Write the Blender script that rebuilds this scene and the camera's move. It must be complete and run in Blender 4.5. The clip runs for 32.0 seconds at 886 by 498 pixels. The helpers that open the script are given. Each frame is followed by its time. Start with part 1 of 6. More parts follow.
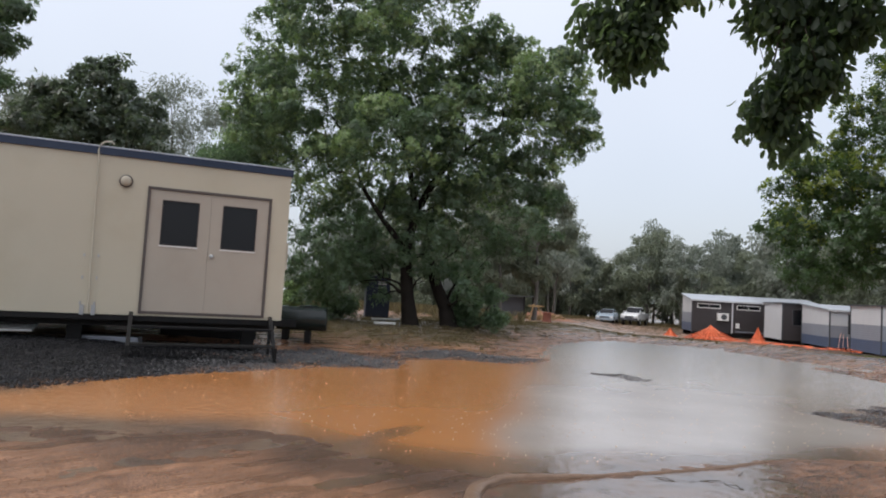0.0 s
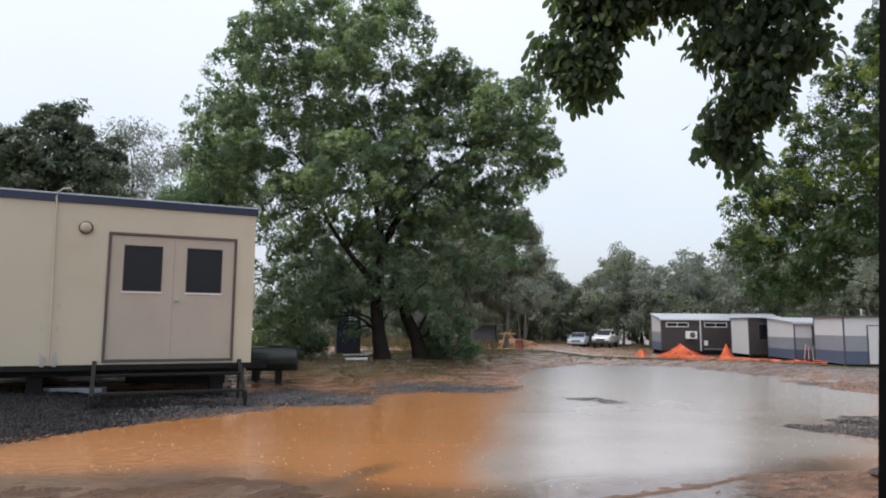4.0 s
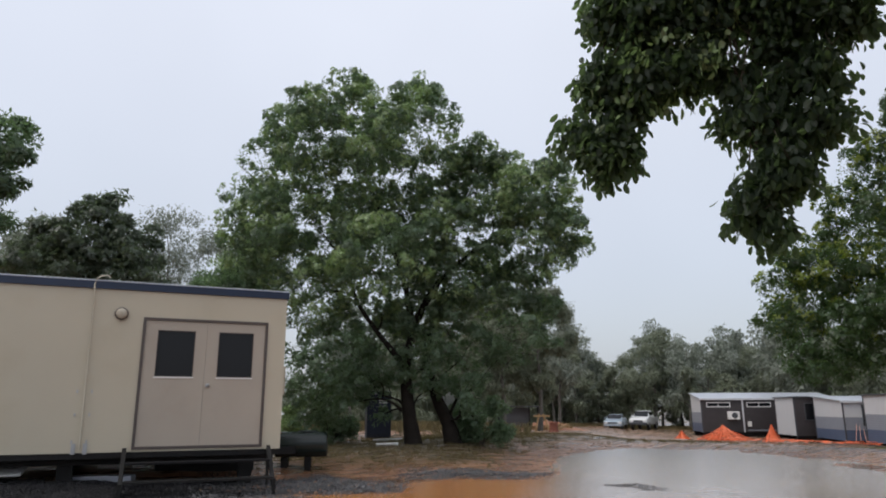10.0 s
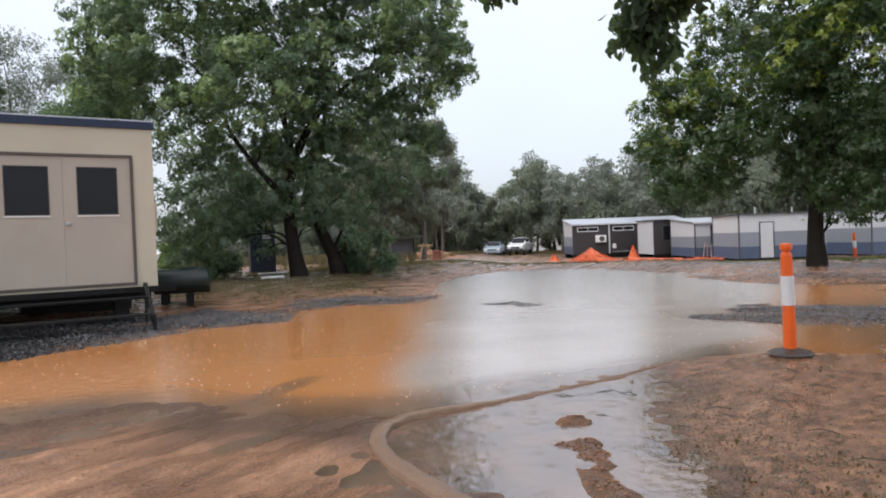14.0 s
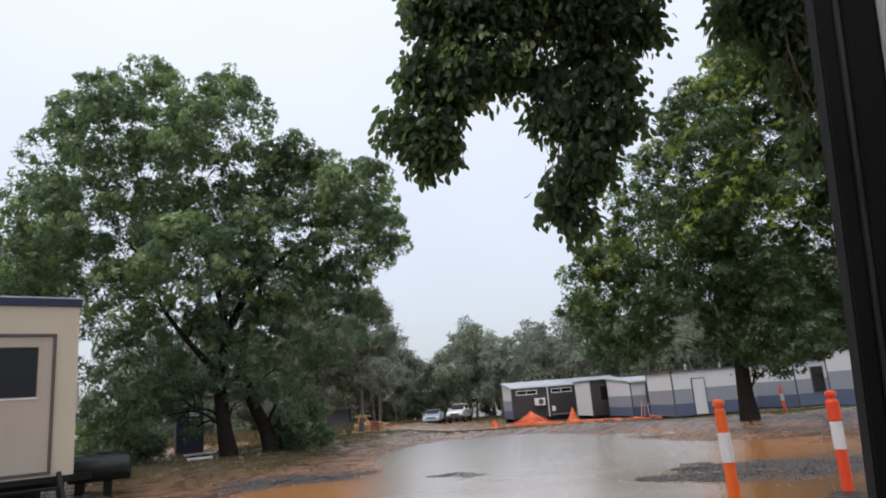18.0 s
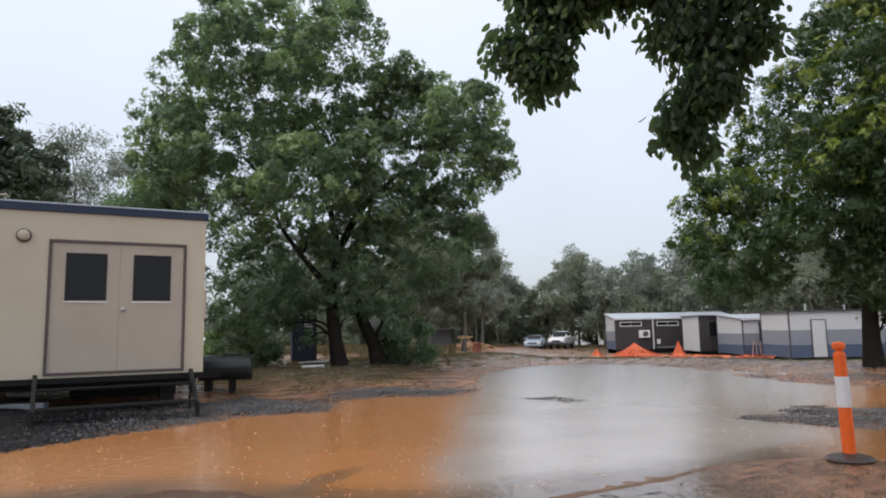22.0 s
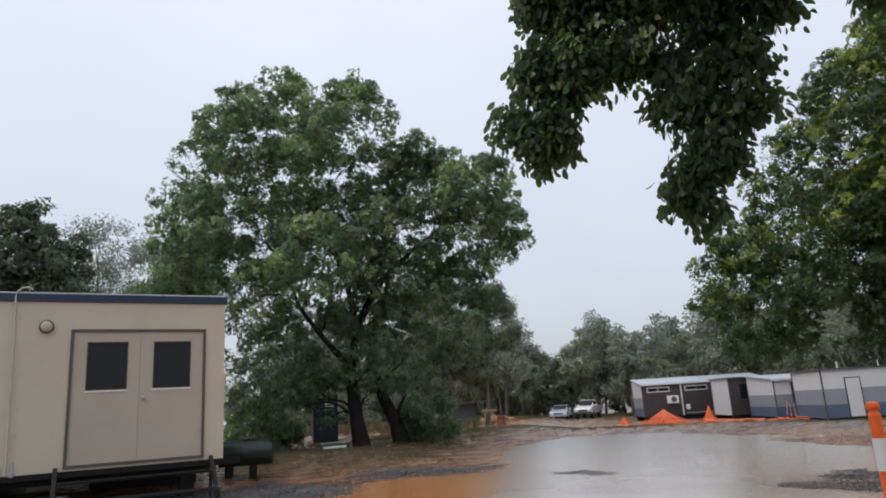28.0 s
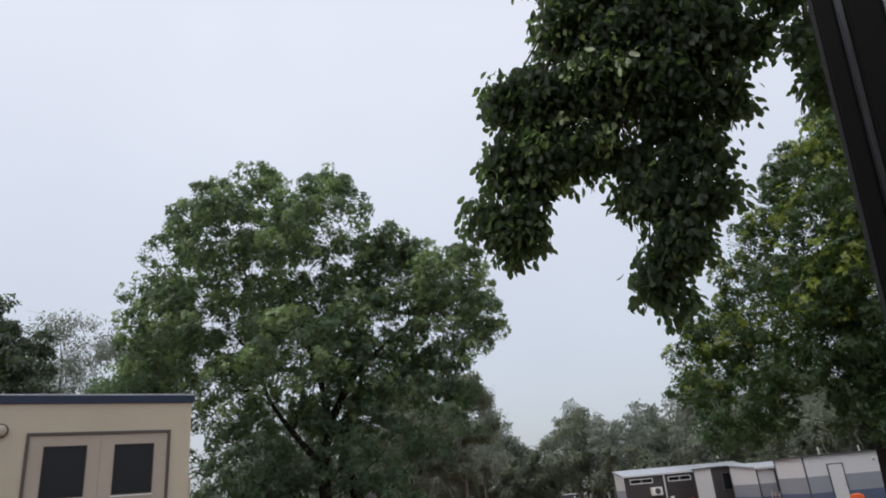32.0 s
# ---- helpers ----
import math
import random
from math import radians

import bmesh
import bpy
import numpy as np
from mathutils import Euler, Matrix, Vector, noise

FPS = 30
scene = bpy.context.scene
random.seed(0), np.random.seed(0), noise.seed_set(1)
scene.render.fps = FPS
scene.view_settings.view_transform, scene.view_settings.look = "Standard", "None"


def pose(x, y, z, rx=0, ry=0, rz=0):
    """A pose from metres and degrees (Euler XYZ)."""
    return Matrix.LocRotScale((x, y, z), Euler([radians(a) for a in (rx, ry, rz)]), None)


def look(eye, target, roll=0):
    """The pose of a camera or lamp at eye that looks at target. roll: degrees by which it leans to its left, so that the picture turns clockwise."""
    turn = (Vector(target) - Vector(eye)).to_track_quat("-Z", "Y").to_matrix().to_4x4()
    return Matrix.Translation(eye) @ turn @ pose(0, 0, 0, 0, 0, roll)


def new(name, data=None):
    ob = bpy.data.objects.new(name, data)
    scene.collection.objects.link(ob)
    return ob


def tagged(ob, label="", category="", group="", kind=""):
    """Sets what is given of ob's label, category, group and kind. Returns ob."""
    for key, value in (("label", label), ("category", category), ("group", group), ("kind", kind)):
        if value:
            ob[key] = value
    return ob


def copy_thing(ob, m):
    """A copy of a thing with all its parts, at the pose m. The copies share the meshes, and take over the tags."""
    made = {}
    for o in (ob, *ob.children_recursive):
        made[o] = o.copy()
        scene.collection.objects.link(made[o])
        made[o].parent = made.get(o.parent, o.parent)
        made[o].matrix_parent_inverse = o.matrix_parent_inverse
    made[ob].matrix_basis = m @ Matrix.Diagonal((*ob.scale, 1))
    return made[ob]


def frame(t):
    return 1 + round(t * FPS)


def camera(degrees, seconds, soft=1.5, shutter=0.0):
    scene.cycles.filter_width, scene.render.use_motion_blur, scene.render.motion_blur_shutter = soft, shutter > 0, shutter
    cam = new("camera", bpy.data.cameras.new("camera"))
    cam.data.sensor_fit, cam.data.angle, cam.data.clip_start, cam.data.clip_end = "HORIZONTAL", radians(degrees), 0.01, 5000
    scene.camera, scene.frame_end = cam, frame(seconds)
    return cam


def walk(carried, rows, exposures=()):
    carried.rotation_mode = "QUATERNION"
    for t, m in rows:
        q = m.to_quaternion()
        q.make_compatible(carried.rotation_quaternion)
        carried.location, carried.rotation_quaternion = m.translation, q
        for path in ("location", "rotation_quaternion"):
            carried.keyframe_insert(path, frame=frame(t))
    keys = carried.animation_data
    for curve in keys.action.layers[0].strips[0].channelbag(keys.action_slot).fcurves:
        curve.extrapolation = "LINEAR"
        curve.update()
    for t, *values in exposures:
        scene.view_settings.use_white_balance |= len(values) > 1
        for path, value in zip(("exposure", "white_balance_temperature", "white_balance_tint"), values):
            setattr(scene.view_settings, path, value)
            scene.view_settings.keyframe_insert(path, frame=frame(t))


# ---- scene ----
cam = camera(66.57, 32.0, 1.9)
# seconds, eye x, y, z, turn to the left, tilt up, lean to the left
PATH = [
    (0, 0.000, -0.000, 1.320, 0.00, 3.66, 3.37),
    (0.5, -0.012, -0.002, 1.315, -0.46, 3.25, 3.13),
    (1, 0.003, -0.005, 1.329, -0.78, 2.92, 2.53),
    (1.5, 0.006, -0.014, 1.316, -0.72, 2.33, 2.54),
    (2, 0.011, 0.011, 1.332, -1.36, 2.01, 3.07),
    (2.5, 0.007, 0.003, 1.321, -3.35, 2.07, 1.95),
    (3, -0.019, -0.014, 1.314, -3.19, 2.12, 2.43),
    (3.5, -0.005, -0.014, 1.328, -2.72, 6.90, 1.22),
    (5.5, 0.004, 0.011, 1.326, -2.53, 1.35, -0.00),
    (6, -0.006, -0.005, 1.309, -2.66, -0.32, 0.00),
    (6.5, -0.005, -0.010, 1.316, -2.58, -0.89, -0.02),
    (7, -0.012, -0.014, 1.309, -2.42, -1.13, -0.55),
    (7.5, 0.003, -0.023, 1.318, -1.93, -0.60, -0.52),
    (8, -0.000, -0.024, 1.324, -1.08, 4.66, 0.25),
    (8.5, -0.002, -0.022, 1.325, -0.78, 6.70, 0.56),
    (9, 0.008, -0.014, 1.326, -0.19, 10.04, 0.25),
    (9.5, 0.015, -0.031, 1.337, -0.07, 11.97, 0.02),
    (10, 0.006, -0.011, 1.336, -0.03, 13.17, -0.08),
    (10.5, 0.001, -0.026, 1.338, 0.15, 13.45, -0.56),
    (11, 0.007, -0.031, 1.329, 0.77, 14.60, -0.75),
    (11.5, -0.032, -0.076, 1.335, 1.34, 15.24, 0.19),
    (12, -0.029, -0.064, 1.337, 0.53, 11.49, -0.86),
    (12.5, -0.028, -0.043, 1.321, -0.10, 8.82, -1.36),
    (13, 0.003, 0.007, 1.303, 0.96, 4.20, -2.09),
    (13.5, 0.022, 0.109, 1.297, -3.10, 3.01, -2.52),
    (14, 0.025, 0.203, 1.269, -9.59, -0.98, -2.13),
    (14.5, 0.043, 0.205, 1.256, -13.65, -2.06, -2.00),
    (16.5, -0.069, 0.127, 1.246, -16.84, -2.68, -3.40),
    (17, -0.041, 0.119, 1.259, -12.91, 3.61, -3.44),
    (17.5, 0.007, 0.152, 1.278, -16.27, 10.52, -4.17),
    (18, -0.035, 0.109, 1.282, -15.85, 12.72, -4.57),
    (18.5, -0.030, 0.093, 1.281, -15.30, 12.19, -4.35),
    (19, -0.041, 0.101, 1.278, -15.11, 9.85, -4.17),
    (19.5, -0.035, 0.112, 1.275, -13.75, 9.87, -3.14),
    (20, -0.061, 0.085, 1.271, -11.59, 9.76, -3.49),
    (20.5, -0.060, 0.090, 1.266, -10.44, 7.90, -3.28),
    (21, -0.041, 0.091, 1.265, -9.88, 7.65, -1.24),
    (21.5, -0.037, 0.094, 1.259, -6.66, 6.50, -0.27),
    (22, -0.020, 0.115, 1.269, -6.42, 6.86, -1.06),
    (22.5, -0.015, 0.104, 1.278, -6.54, 8.93, -1.74),
    (23, -0.014, 0.104, 1.279, -6.74, 9.19, -1.54),
    (23.5, -0.011, 0.108, 1.280, -6.57, 10.43, -2.08),
    (24, -0.003, 0.096, 1.285, -6.13, 10.90, -2.44),
    (24.5, 0.005, 0.101, 1.285, -5.93, 11.33, -2.71),
    (25, 0.005, 0.099, 1.287, -5.89, 12.07, -2.86),
    (25.5, 0.000, 0.090, 1.290, -5.78, 12.21, -3.06),
    (27.5, 0.007, 0.094, 1.293, -5.41, 12.85, -3.20),
    (28, 0.005, 0.088, 1.290, -5.13, 13.00, -3.44),
    (28.5, -0.001, 0.092, 1.296, -4.95, 13.05, -3.61),
    (29, 0.004, 0.102, 1.296, -4.84, 13.20, -3.70),
    (29.5, 0.000, 0.104, 1.299, -5.07, 13.16, -3.40),
    (30, 0.025, 0.122, 1.300, -5.33, 13.27, -3.22),
    (30.5, 0.013, 0.106, 1.297, -5.77, 13.49, -2.65),
    (31, 0.044, 0.141, 1.306, -7.23, 16.23, -3.71),
    (31.5, 0.037, 0.119, 1.313, -7.71, 19.21, -4.80),
    (32, 0.040, 0.114, 1.330, -7.88, 20.40, -5.06),
]


def aim(x, y, z, turn, tilt, lean):
    a, b = radians(turn), radians(tilt)
    ahead = (x - math.sin(a) * math.cos(b), y + math.cos(a) * math.cos(b), z + math.sin(b))
    return look((x, y, z), ahead, lean)


EXPOSURES = [(0.0, 0.05), (2.0, 0.0), (3.0, 0.12), (6.0, 0.25), (8.0, 0.0), (10.0, -0.15), (12.0, -0.12), (13.0, 0.0), (14.0, 0.33), (17.0, 0.38), (18.0, 0.08), (19.0, 0.14), (21.0, 0.12), (23.0, 0.05), (25.0, -0.08), (28.0, -0.08), (30.0, -0.2), (32.0, -0.2)]
walk(cam, [(t, aim(*row)) for t, *row in PATH], EXPOSURES)

# ---- world and light: a wet, overcast day ----
world = bpy.data.worlds.new("overcast")
scene.world = world
world.use_nodes = True
wn, wl = world.node_tree.nodes, world.node_tree.links
wn.clear()
w_out, w_bg = wn.new("ShaderNodeOutputWorld"), wn.new("ShaderNodeBackground")
w_sky = wn.new("ShaderNodeTexSky")
w_sky.sky_type, w_sky.sun_disc = "NISHITA", False
w_sky.sun_elevation, w_sky.sun_rotation = radians(56), radians(241)
w_sky.dust_density, w_sky.air_density = 4.0, 1.0
w_co, w_sep = wn.new("ShaderNodeTexCoord"), wn.new("ShaderNodeSeparateXYZ")
w_ramp = wn.new("ShaderNodeValToRGB")
w_ramp.color_ramp.elements[0].position, w_ramp.color_ramp.elements[0].color = 0.0, (0.47, 0.50, 0.555, 1)
w_ramp.color_ramp.elements[1].position, w_ramp.color_ramp.elements[1].color = 0.62, (0.80, 0.82, 0.885, 1)
w_noise = wn.new("ShaderNodeTexNoise")
w_noise.inputs["Scale"].default_value, w_noise.inputs["Detail"].default_value = 1.6, 3.0
w_soft = wn.new("ShaderNodeMapRange")
w_soft.inputs[1].default_value, w_soft.inputs[2].default_value = 0.3, 0.7
w_soft.inputs[3].default_value, w_soft.inputs[4].default_value = 0.93, 1.06
w_mul = wn.new("ShaderNodeVectorMath")
w_mul.operation = "SCALE"
w_scale = wn.new("ShaderNodeVectorMath")
w_scale.operation = "SCALE"
w_scale.inputs["Scale"].default_value = 0.06
w_add = wn.new("ShaderNodeVectorMath")
w_add.operation = "ADD"
wl.new(w_co.outputs["Generated"], w_sep.inputs[0])
wl.new(w_sep.outputs["Z"], w_ramp.inputs[0])
wl.new(w_co.outputs["Generated"], w_noise.inputs["Vector"])
wl.new(w_noise.outputs["Fac"], w_soft.inputs[0])
wl.new(w_ramp.outputs[0], w_mul.inputs[0])
wl.new(w_soft.outputs[0], w_mul.inputs["Scale"])
wl.new(w_sky.outputs[0], w_scale.inputs[0])
wl.new(w_mul.outputs[0], w_add.inputs[0])
wl.new(w_scale.outputs[0], w_add.inputs[1])
wl.new(w_add.outputs[0], w_bg.inputs["Color"])
w_bg.inputs["Strength"].default_value = 1.0
wl.new(w_bg.outputs[0], w_out.inputs[0])

sun = new("sun", bpy.data.lights.new("sun", "SUN"))
sun.data.energy, sun.data.angle, sun.data.color = 0.9, radians(25), (1.0, 0.97, 0.93)
sun.matrix_world = look((0, 0, 40), (0.50, 0.28, 39.15))


# ---- materials ----
def mat(name, colour, rough=0.6, metal=0.0, scale=6.0, vary=0.15, bump=0.15, fine=40.0, dirt=None, spec=0.5, island=0.0, sheen=0.0):
    """A painted, cast or grown surface: colour that varies at two scales, grain in the relief and the gloss."""
    m = bpy.data.materials.new(name)
    m.use_nodes = True
    n, l = m.node_tree.nodes, m.node_tree.links
    b = n["Principled BSDF"]
    co = n.new("ShaderNodeTexCoord")
    big, small = n.new("ShaderNodeTexNoise"), n.new("ShaderNodeTexNoise")
    big.inputs["Scale"].default_value, big.inputs["Detail"].default_value = scale, 4
    small.inputs["Scale"].default_value, small.inputs["Detail"].default_value = fine, 6
    for t in (big, small):
        l.new(co.outputs["Object"], t.inputs["Vector"])
    ramp = n.new("ShaderNodeValToRGB")
    lo, hi = (tuple(max(0.0, c * k) for c in colour) for k in (1 - vary, 1 + vary))
    ramp.color_ramp.elements[0].position, ramp.color_ramp.elements[0].color = 0.3, (*lo, 1)
    ramp.color_ramp.elements[1].position, ramp.color_ramp.elements[1].color = 0.7, (*hi, 1)
    mixn = n.new("ShaderNodeMath")
    mixn.operation = "MULTIPLY_ADD"
    mixn.inputs[1].default_value = 0.35
    l.new(small.outputs["Fac"], mixn.inputs[0])
    half = n.new("ShaderNodeMath")
    half.operation = "MULTIPLY"
    half.inputs[1].default_value = 0.65
    l.new(big.outputs["Fac"], half.inputs[0])
    l.new(half.outputs[0], mixn.inputs[2])
    l.new(mixn.outputs[0], ramp.inputs[0])
    colour_out = ramp.outputs[0]
    if dirt:
        d = n.new("ShaderNodeTexNoise")
        d.inputs["Scale"].default_value, d.inputs["Detail"].default_value = dirt[1], 8
        l.new(co.outputs["Object"], d.inputs["Vector"])
        r2 = n.new("ShaderNodeMapRange")
        r2.inputs[1].default_value, r2.inputs[2].default_value = 0.52, 0.75
        r2.inputs[3].default_value, r2.inputs[4].default_value = 0.0, dirt[2]
        l.new(d.outputs["Fac"], r2.inputs[0])
        mx = n.new("ShaderNodeMix")
        mx.data_type = "RGBA"
        mx.inputs[7].default_value = (*dirt[0], 1)
        l.new(r2.outputs[0], mx.inputs[0])
        l.new(colour_out, mx.inputs[6])
        colour_out = mx.outputs[2]
    if island:
        g = n.new("ShaderNodeNewGeometry")
        hs = n.new("ShaderNodeHueSaturation")
        r3 = n.new("ShaderNodeMapRange")
        r3.inputs[3].default_value, r3.inputs[4].default_value = 1 - island, 1 + island
        l.new(g.outputs["Random Per Island"], r3.inputs[0])
        l.new(r3.outputs[0], hs.inputs["Value"])
        r4 = n.new("ShaderNodeMapRange")
        r4.inputs[3].default_value, r4.inputs[4].default_value = 0.5 - island * 0.05, 0.5 + island * 0.04
        l.new(g.outputs["Random Per Island"], r4.inputs[0])
        l.new(r4.outputs[0], hs.inputs["Hue"])
        l.new(colour_out, hs.inputs["Color"])
        colour_out = hs.outputs[0]
    l.new(colour_out, b.inputs["Base Color"])
    rr = n.new("ShaderNodeMapRange")
    rr.inputs[3].default_value, rr.inputs[4].default_value = max(0.02, rough - 0.12), min(1.0, rough + 0.12)
    l.new(small.outputs["Fac"], rr.inputs[0])
    l.new(rr.outputs[0], b.inputs["Roughness"])
    b.inputs["Metallic"].default_value = metal
    b.inputs["Specular IOR Level"].default_value = spec
    if bump:
        bp = n.new("ShaderNodeBump")
        bp.inputs["Strength"].default_value, bp.inputs["Distance"].default_value = bump, 0.01
        l.new(small.outputs["Fac"], bp.inputs["Height"])
        l.new(bp.outputs[0], b.inputs["Normal"])
    return m


def leaf_mat(name, colour, through_colour, rough=0.4, spread=0.45, gloss=0.7, lets=0.33):
    """Leaves: every leaf its own shade, some light let through the blade."""
    m = mat(name, colour, rough, 0, 1.1, 0.38, 0.0, 5.0, None, gloss, spread)
    n, l = m.node_tree.nodes, m.node_tree.links
    out, b = n["Material Output"], n["Principled BSDF"]
    tr, mx = n.new("ShaderNodeBsdfTranslucent"), n.new("ShaderNodeMixShader")
    tr.inputs["Color"].default_value = (*through_colour, 1)
    mx.inputs[0].default_value = lets
    l.new(b.outputs[0], mx.inputs[1])
    l.new(tr.outputs[0], mx.inputs[2])
    l.new(mx.outputs[0], out.inputs[0])
    return m


def glass_mat(name, colour, rough=0.05, spec=0.25):
    m = bpy.data.materials.new(name)
    m.use_nodes = True
    b = m.node_tree.nodes["Principled BSDF"]
    b.inputs["Base Color"].default_value = (*colour, 1)
    b.inputs["Roughness"].default_value = rough
    b.inputs["IOR"].default_value = 1.5
    b.inputs["Specular IOR Level"].default_value = spec
    return m


M = {}
M["cream"] = mat("cream_panel", (0.50, 0.455, 0.352), 0.45, 0, 0.9, 0.05, 0.05, 60, ((0.36, 0.29, 0.17), 1.3, 0.22))
M["door"] = mat("beige_door_paint", (0.40, 0.355, 0.295), 0.5, 0, 1.5, 0.05, 0.05, 50, ((0.28, 0.22, 0.16), 2.0, 0.2))
M["door_trim"] = mat("grey_brown_door_trim", (0.085, 0.07, 0.064), 0.5, 0, 5, 0.12, 0.1)
M["navy"] = mat("navy_fascia", (0.018, 0.03, 0.062), 0.4, 0.1, 3, 0.15, 0.08)
M["black_steel"] = mat("black_steel", (0.009, 0.009, 0.009), 0.65, 0.0, 8, 0.3, 0.2, 60, ((0.03, 0.018, 0.012), 6.0, 0.35), 0.3)
M["grey_steel"] = mat("galvanised_steel", (0.42, 0.44, 0.46), 0.4, 0.7, 8, 0.15, 0.1)
M["white_paint"] = mat("white_paint", (0.78, 0.78, 0.76), 0.4, 0, 3, 0.05, 0.05, 40, ((0.5, 0.46, 0.4), 3.0, 0.3))
M["dark_glass"] = glass_mat("dark_window_glass", (0.012, 0.013, 0.016), 0.06)
M["rubber"] = mat("black_rubber", (0.01, 0.01, 0.011), 0.75, 0, 10, 0.2, 0.1, 40, None, 0.15)
M["grey_trim"] = mat("grey_vehicle_trim", (0.42, 0.43, 0.46), 0.55, 0, 8, 0.06, 0.2, 180)
M["silver_edge"] = mat("dull_metal_edge", (0.20, 0.21, 0.23), 0.35, 0.6, 8, 0.1, 0.05)
M["orange"] = mat("orange_plastic", (0.85, 0.13, 0.012), 0.4, 0, 6, 0.1, 0.08, 40, ((0.35, 0.12, 0.05), 5.0, 0.25))
M["red_orange"] = mat("red_orange_plastic", (0.82, 0.07, 0.02), 0.4, 0, 6, 0.1, 0.08, 40, ((0.35, 0.1, 0.06), 5.0, 0.25))
M["reflector"] = mat("white_reflective_band", (0.72, 0.73, 0.74), 0.35, 0, 20, 0.06, 0.05, 90)
M["base_rubber"] = mat("dark_rubber_base", (0.05, 0.036, 0.028), 0.4, 0, 8, 0.3, 0.3, 60, ((0.18, 0.08, 0.04), 6.0, 0.5))
M["concrete"] = mat("wet_concrete", (0.21, 0.13, 0.082), 0.4, 0, 5, 0.3, 0.7, 60, ((0.10, 0.055, 0.032), 5.0, 0.8))
M["stone"] = mat("dark_wet_gravel", (0.014, 0.014, 0.016), 0.3, 0, 2, 0.3, 0.3, 60, None, 0.35, 0.8)
M["grey_gravel"] = mat("grey_wet_gravel", (0.10, 0.098, 0.10), 0.3, 0, 2, 0.3, 0.3, 60, None, 0.5, 0.6)
M["brown_stone"] = mat("brown_wet_stones", (0.27, 0.155, 0.10), 0.35, 0, 2, 0.3, 0.3, 60, None, 0.5, 0.5)
M["bark"] = mat("dark_wet_bark", (0.022, 0.018, 0.015), 0.8, 0, 3, 0.4, 0.8, 18, None, 0.15)
M["pale_bark"] = mat("pale_gum_bark", (0.13, 0.12, 0.105), 0.7, 0, 2, 0.35, 0.5, 14)
M["twig"] = mat("twig_bark", (0.06, 0.05, 0.035), 0.7, 0, 8, 0.3, 0.4, 30)
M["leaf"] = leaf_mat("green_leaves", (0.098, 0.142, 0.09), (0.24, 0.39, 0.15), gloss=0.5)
# fresh and yellow-green leaves, also used to lighten the lit crown tops
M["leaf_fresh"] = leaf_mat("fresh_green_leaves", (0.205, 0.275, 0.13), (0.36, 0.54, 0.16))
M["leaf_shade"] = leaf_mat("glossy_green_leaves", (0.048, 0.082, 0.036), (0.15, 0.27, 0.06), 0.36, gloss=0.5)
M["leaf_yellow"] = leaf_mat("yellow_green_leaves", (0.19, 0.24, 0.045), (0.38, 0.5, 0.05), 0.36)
M["leaf_dark"] = leaf_mat("dark_green_leaves", (0.095, 0.122, 0.09), (0.18, 0.26, 0.11))
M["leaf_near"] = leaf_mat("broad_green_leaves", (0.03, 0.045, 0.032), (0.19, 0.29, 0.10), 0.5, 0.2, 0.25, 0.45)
# rain mist over the distant bush is put into these two paler colours
M["leaf_gum"] = leaf_mat("misty_grey_green_gum_leaves", (0.235, 0.26, 0.22), (0.34, 0.39, 0.30), 0.5, 0.22, 0.4)
M["leaf_bush"] = leaf_mat("misty_olive_bush_leaves", (0.19, 0.215, 0.16), (0.30, 0.345, 0.21), 0.5, 0.22, 0.4)
M["grass"] = leaf_mat("dry_green_grass", (0.13, 0.105, 0.055), (0.2, 0.17, 0.05), 0.6, 0.4)
M["roof"] = mat("pale_grey_roof_sheet", (0.50, 0.53, 0.57), 0.35, 0.4, 2, 0.1, 0.08)
M["sheet_white"] = mat("white_corrugated_sheet", (0.64, 0.65, 0.67), 0.4, 0.1, 2, 0.05, 0.05, 40, ((0.45, 0.42, 0.38), 2.0, 0.2))
M["sheet_grey"] = mat("mid_grey_corrugated_sheet", (0.28, 0.30, 0.345), 0.4, 0.1, 2, 0.06, 0.05)
M["sheet_blue"] = mat("blue_grey_corrugated_sheet", (0.095, 0.125, 0.20), 0.4, 0.1, 2, 0.08, 0.05)
M["dark_wall"] = mat("dark_brown_grey_wall", (0.042, 0.036, 0.038), 0.5, 0, 3, 0.15, 0.1)
M["charcoal"] = mat("charcoal_wall", (0.07, 0.075, 0.085), 0.5, 0, 3, 0.12, 0.1)
M["net"] = mat("orange_safety_mesh", (0.80, 0.17, 0.06), 0.5, 0, 6, 0.15, 0.1)
M["net_faded"] = mat("faded_orange_mesh", (0.75, 0.42, 0.33), 0.5, 0, 6, 0.15, 0.1)
M["car_white"] = mat("white_car_paint", (0.72, 0.73, 0.74), 0.2, 0, 4, 0.04, 0.0)
M["car_blue"] = mat("pale_blue_car_paint", (0.42, 0.50, 0.57), 0.2, 0.3, 4, 0.05, 0.0)
M["tyre"] = mat("tyre_rubber", (0.02, 0.02, 0.02), 0.7, 0, 20, 0.2, 0.2)
M["lamp"] = mat("clear_lamp", (0.7, 0.7, 0.68), 0.15, 0, 20, 0.05, 0)
M["green_bin"] = mat("dark_green_tank", (0.006, 0.014, 0.012), 0.22, 0, 5, 0.2, 0.1)
M["blue_sign"] = mat("navy_cabinet_paint", (0.009, 0.016, 0.036), 0.4, 0, 5, 0.1, 0.05)
M["timber"] = mat("raw_timber", (0.42, 0.27, 0.13), 0.6, 0, 6, 0.2, 0.2, 50)
M["red_soil"] = mat("red_soil_heap", (0.38, 0.165, 0.085), 0.6, 0, 3, 0.25, 0.6, 30)
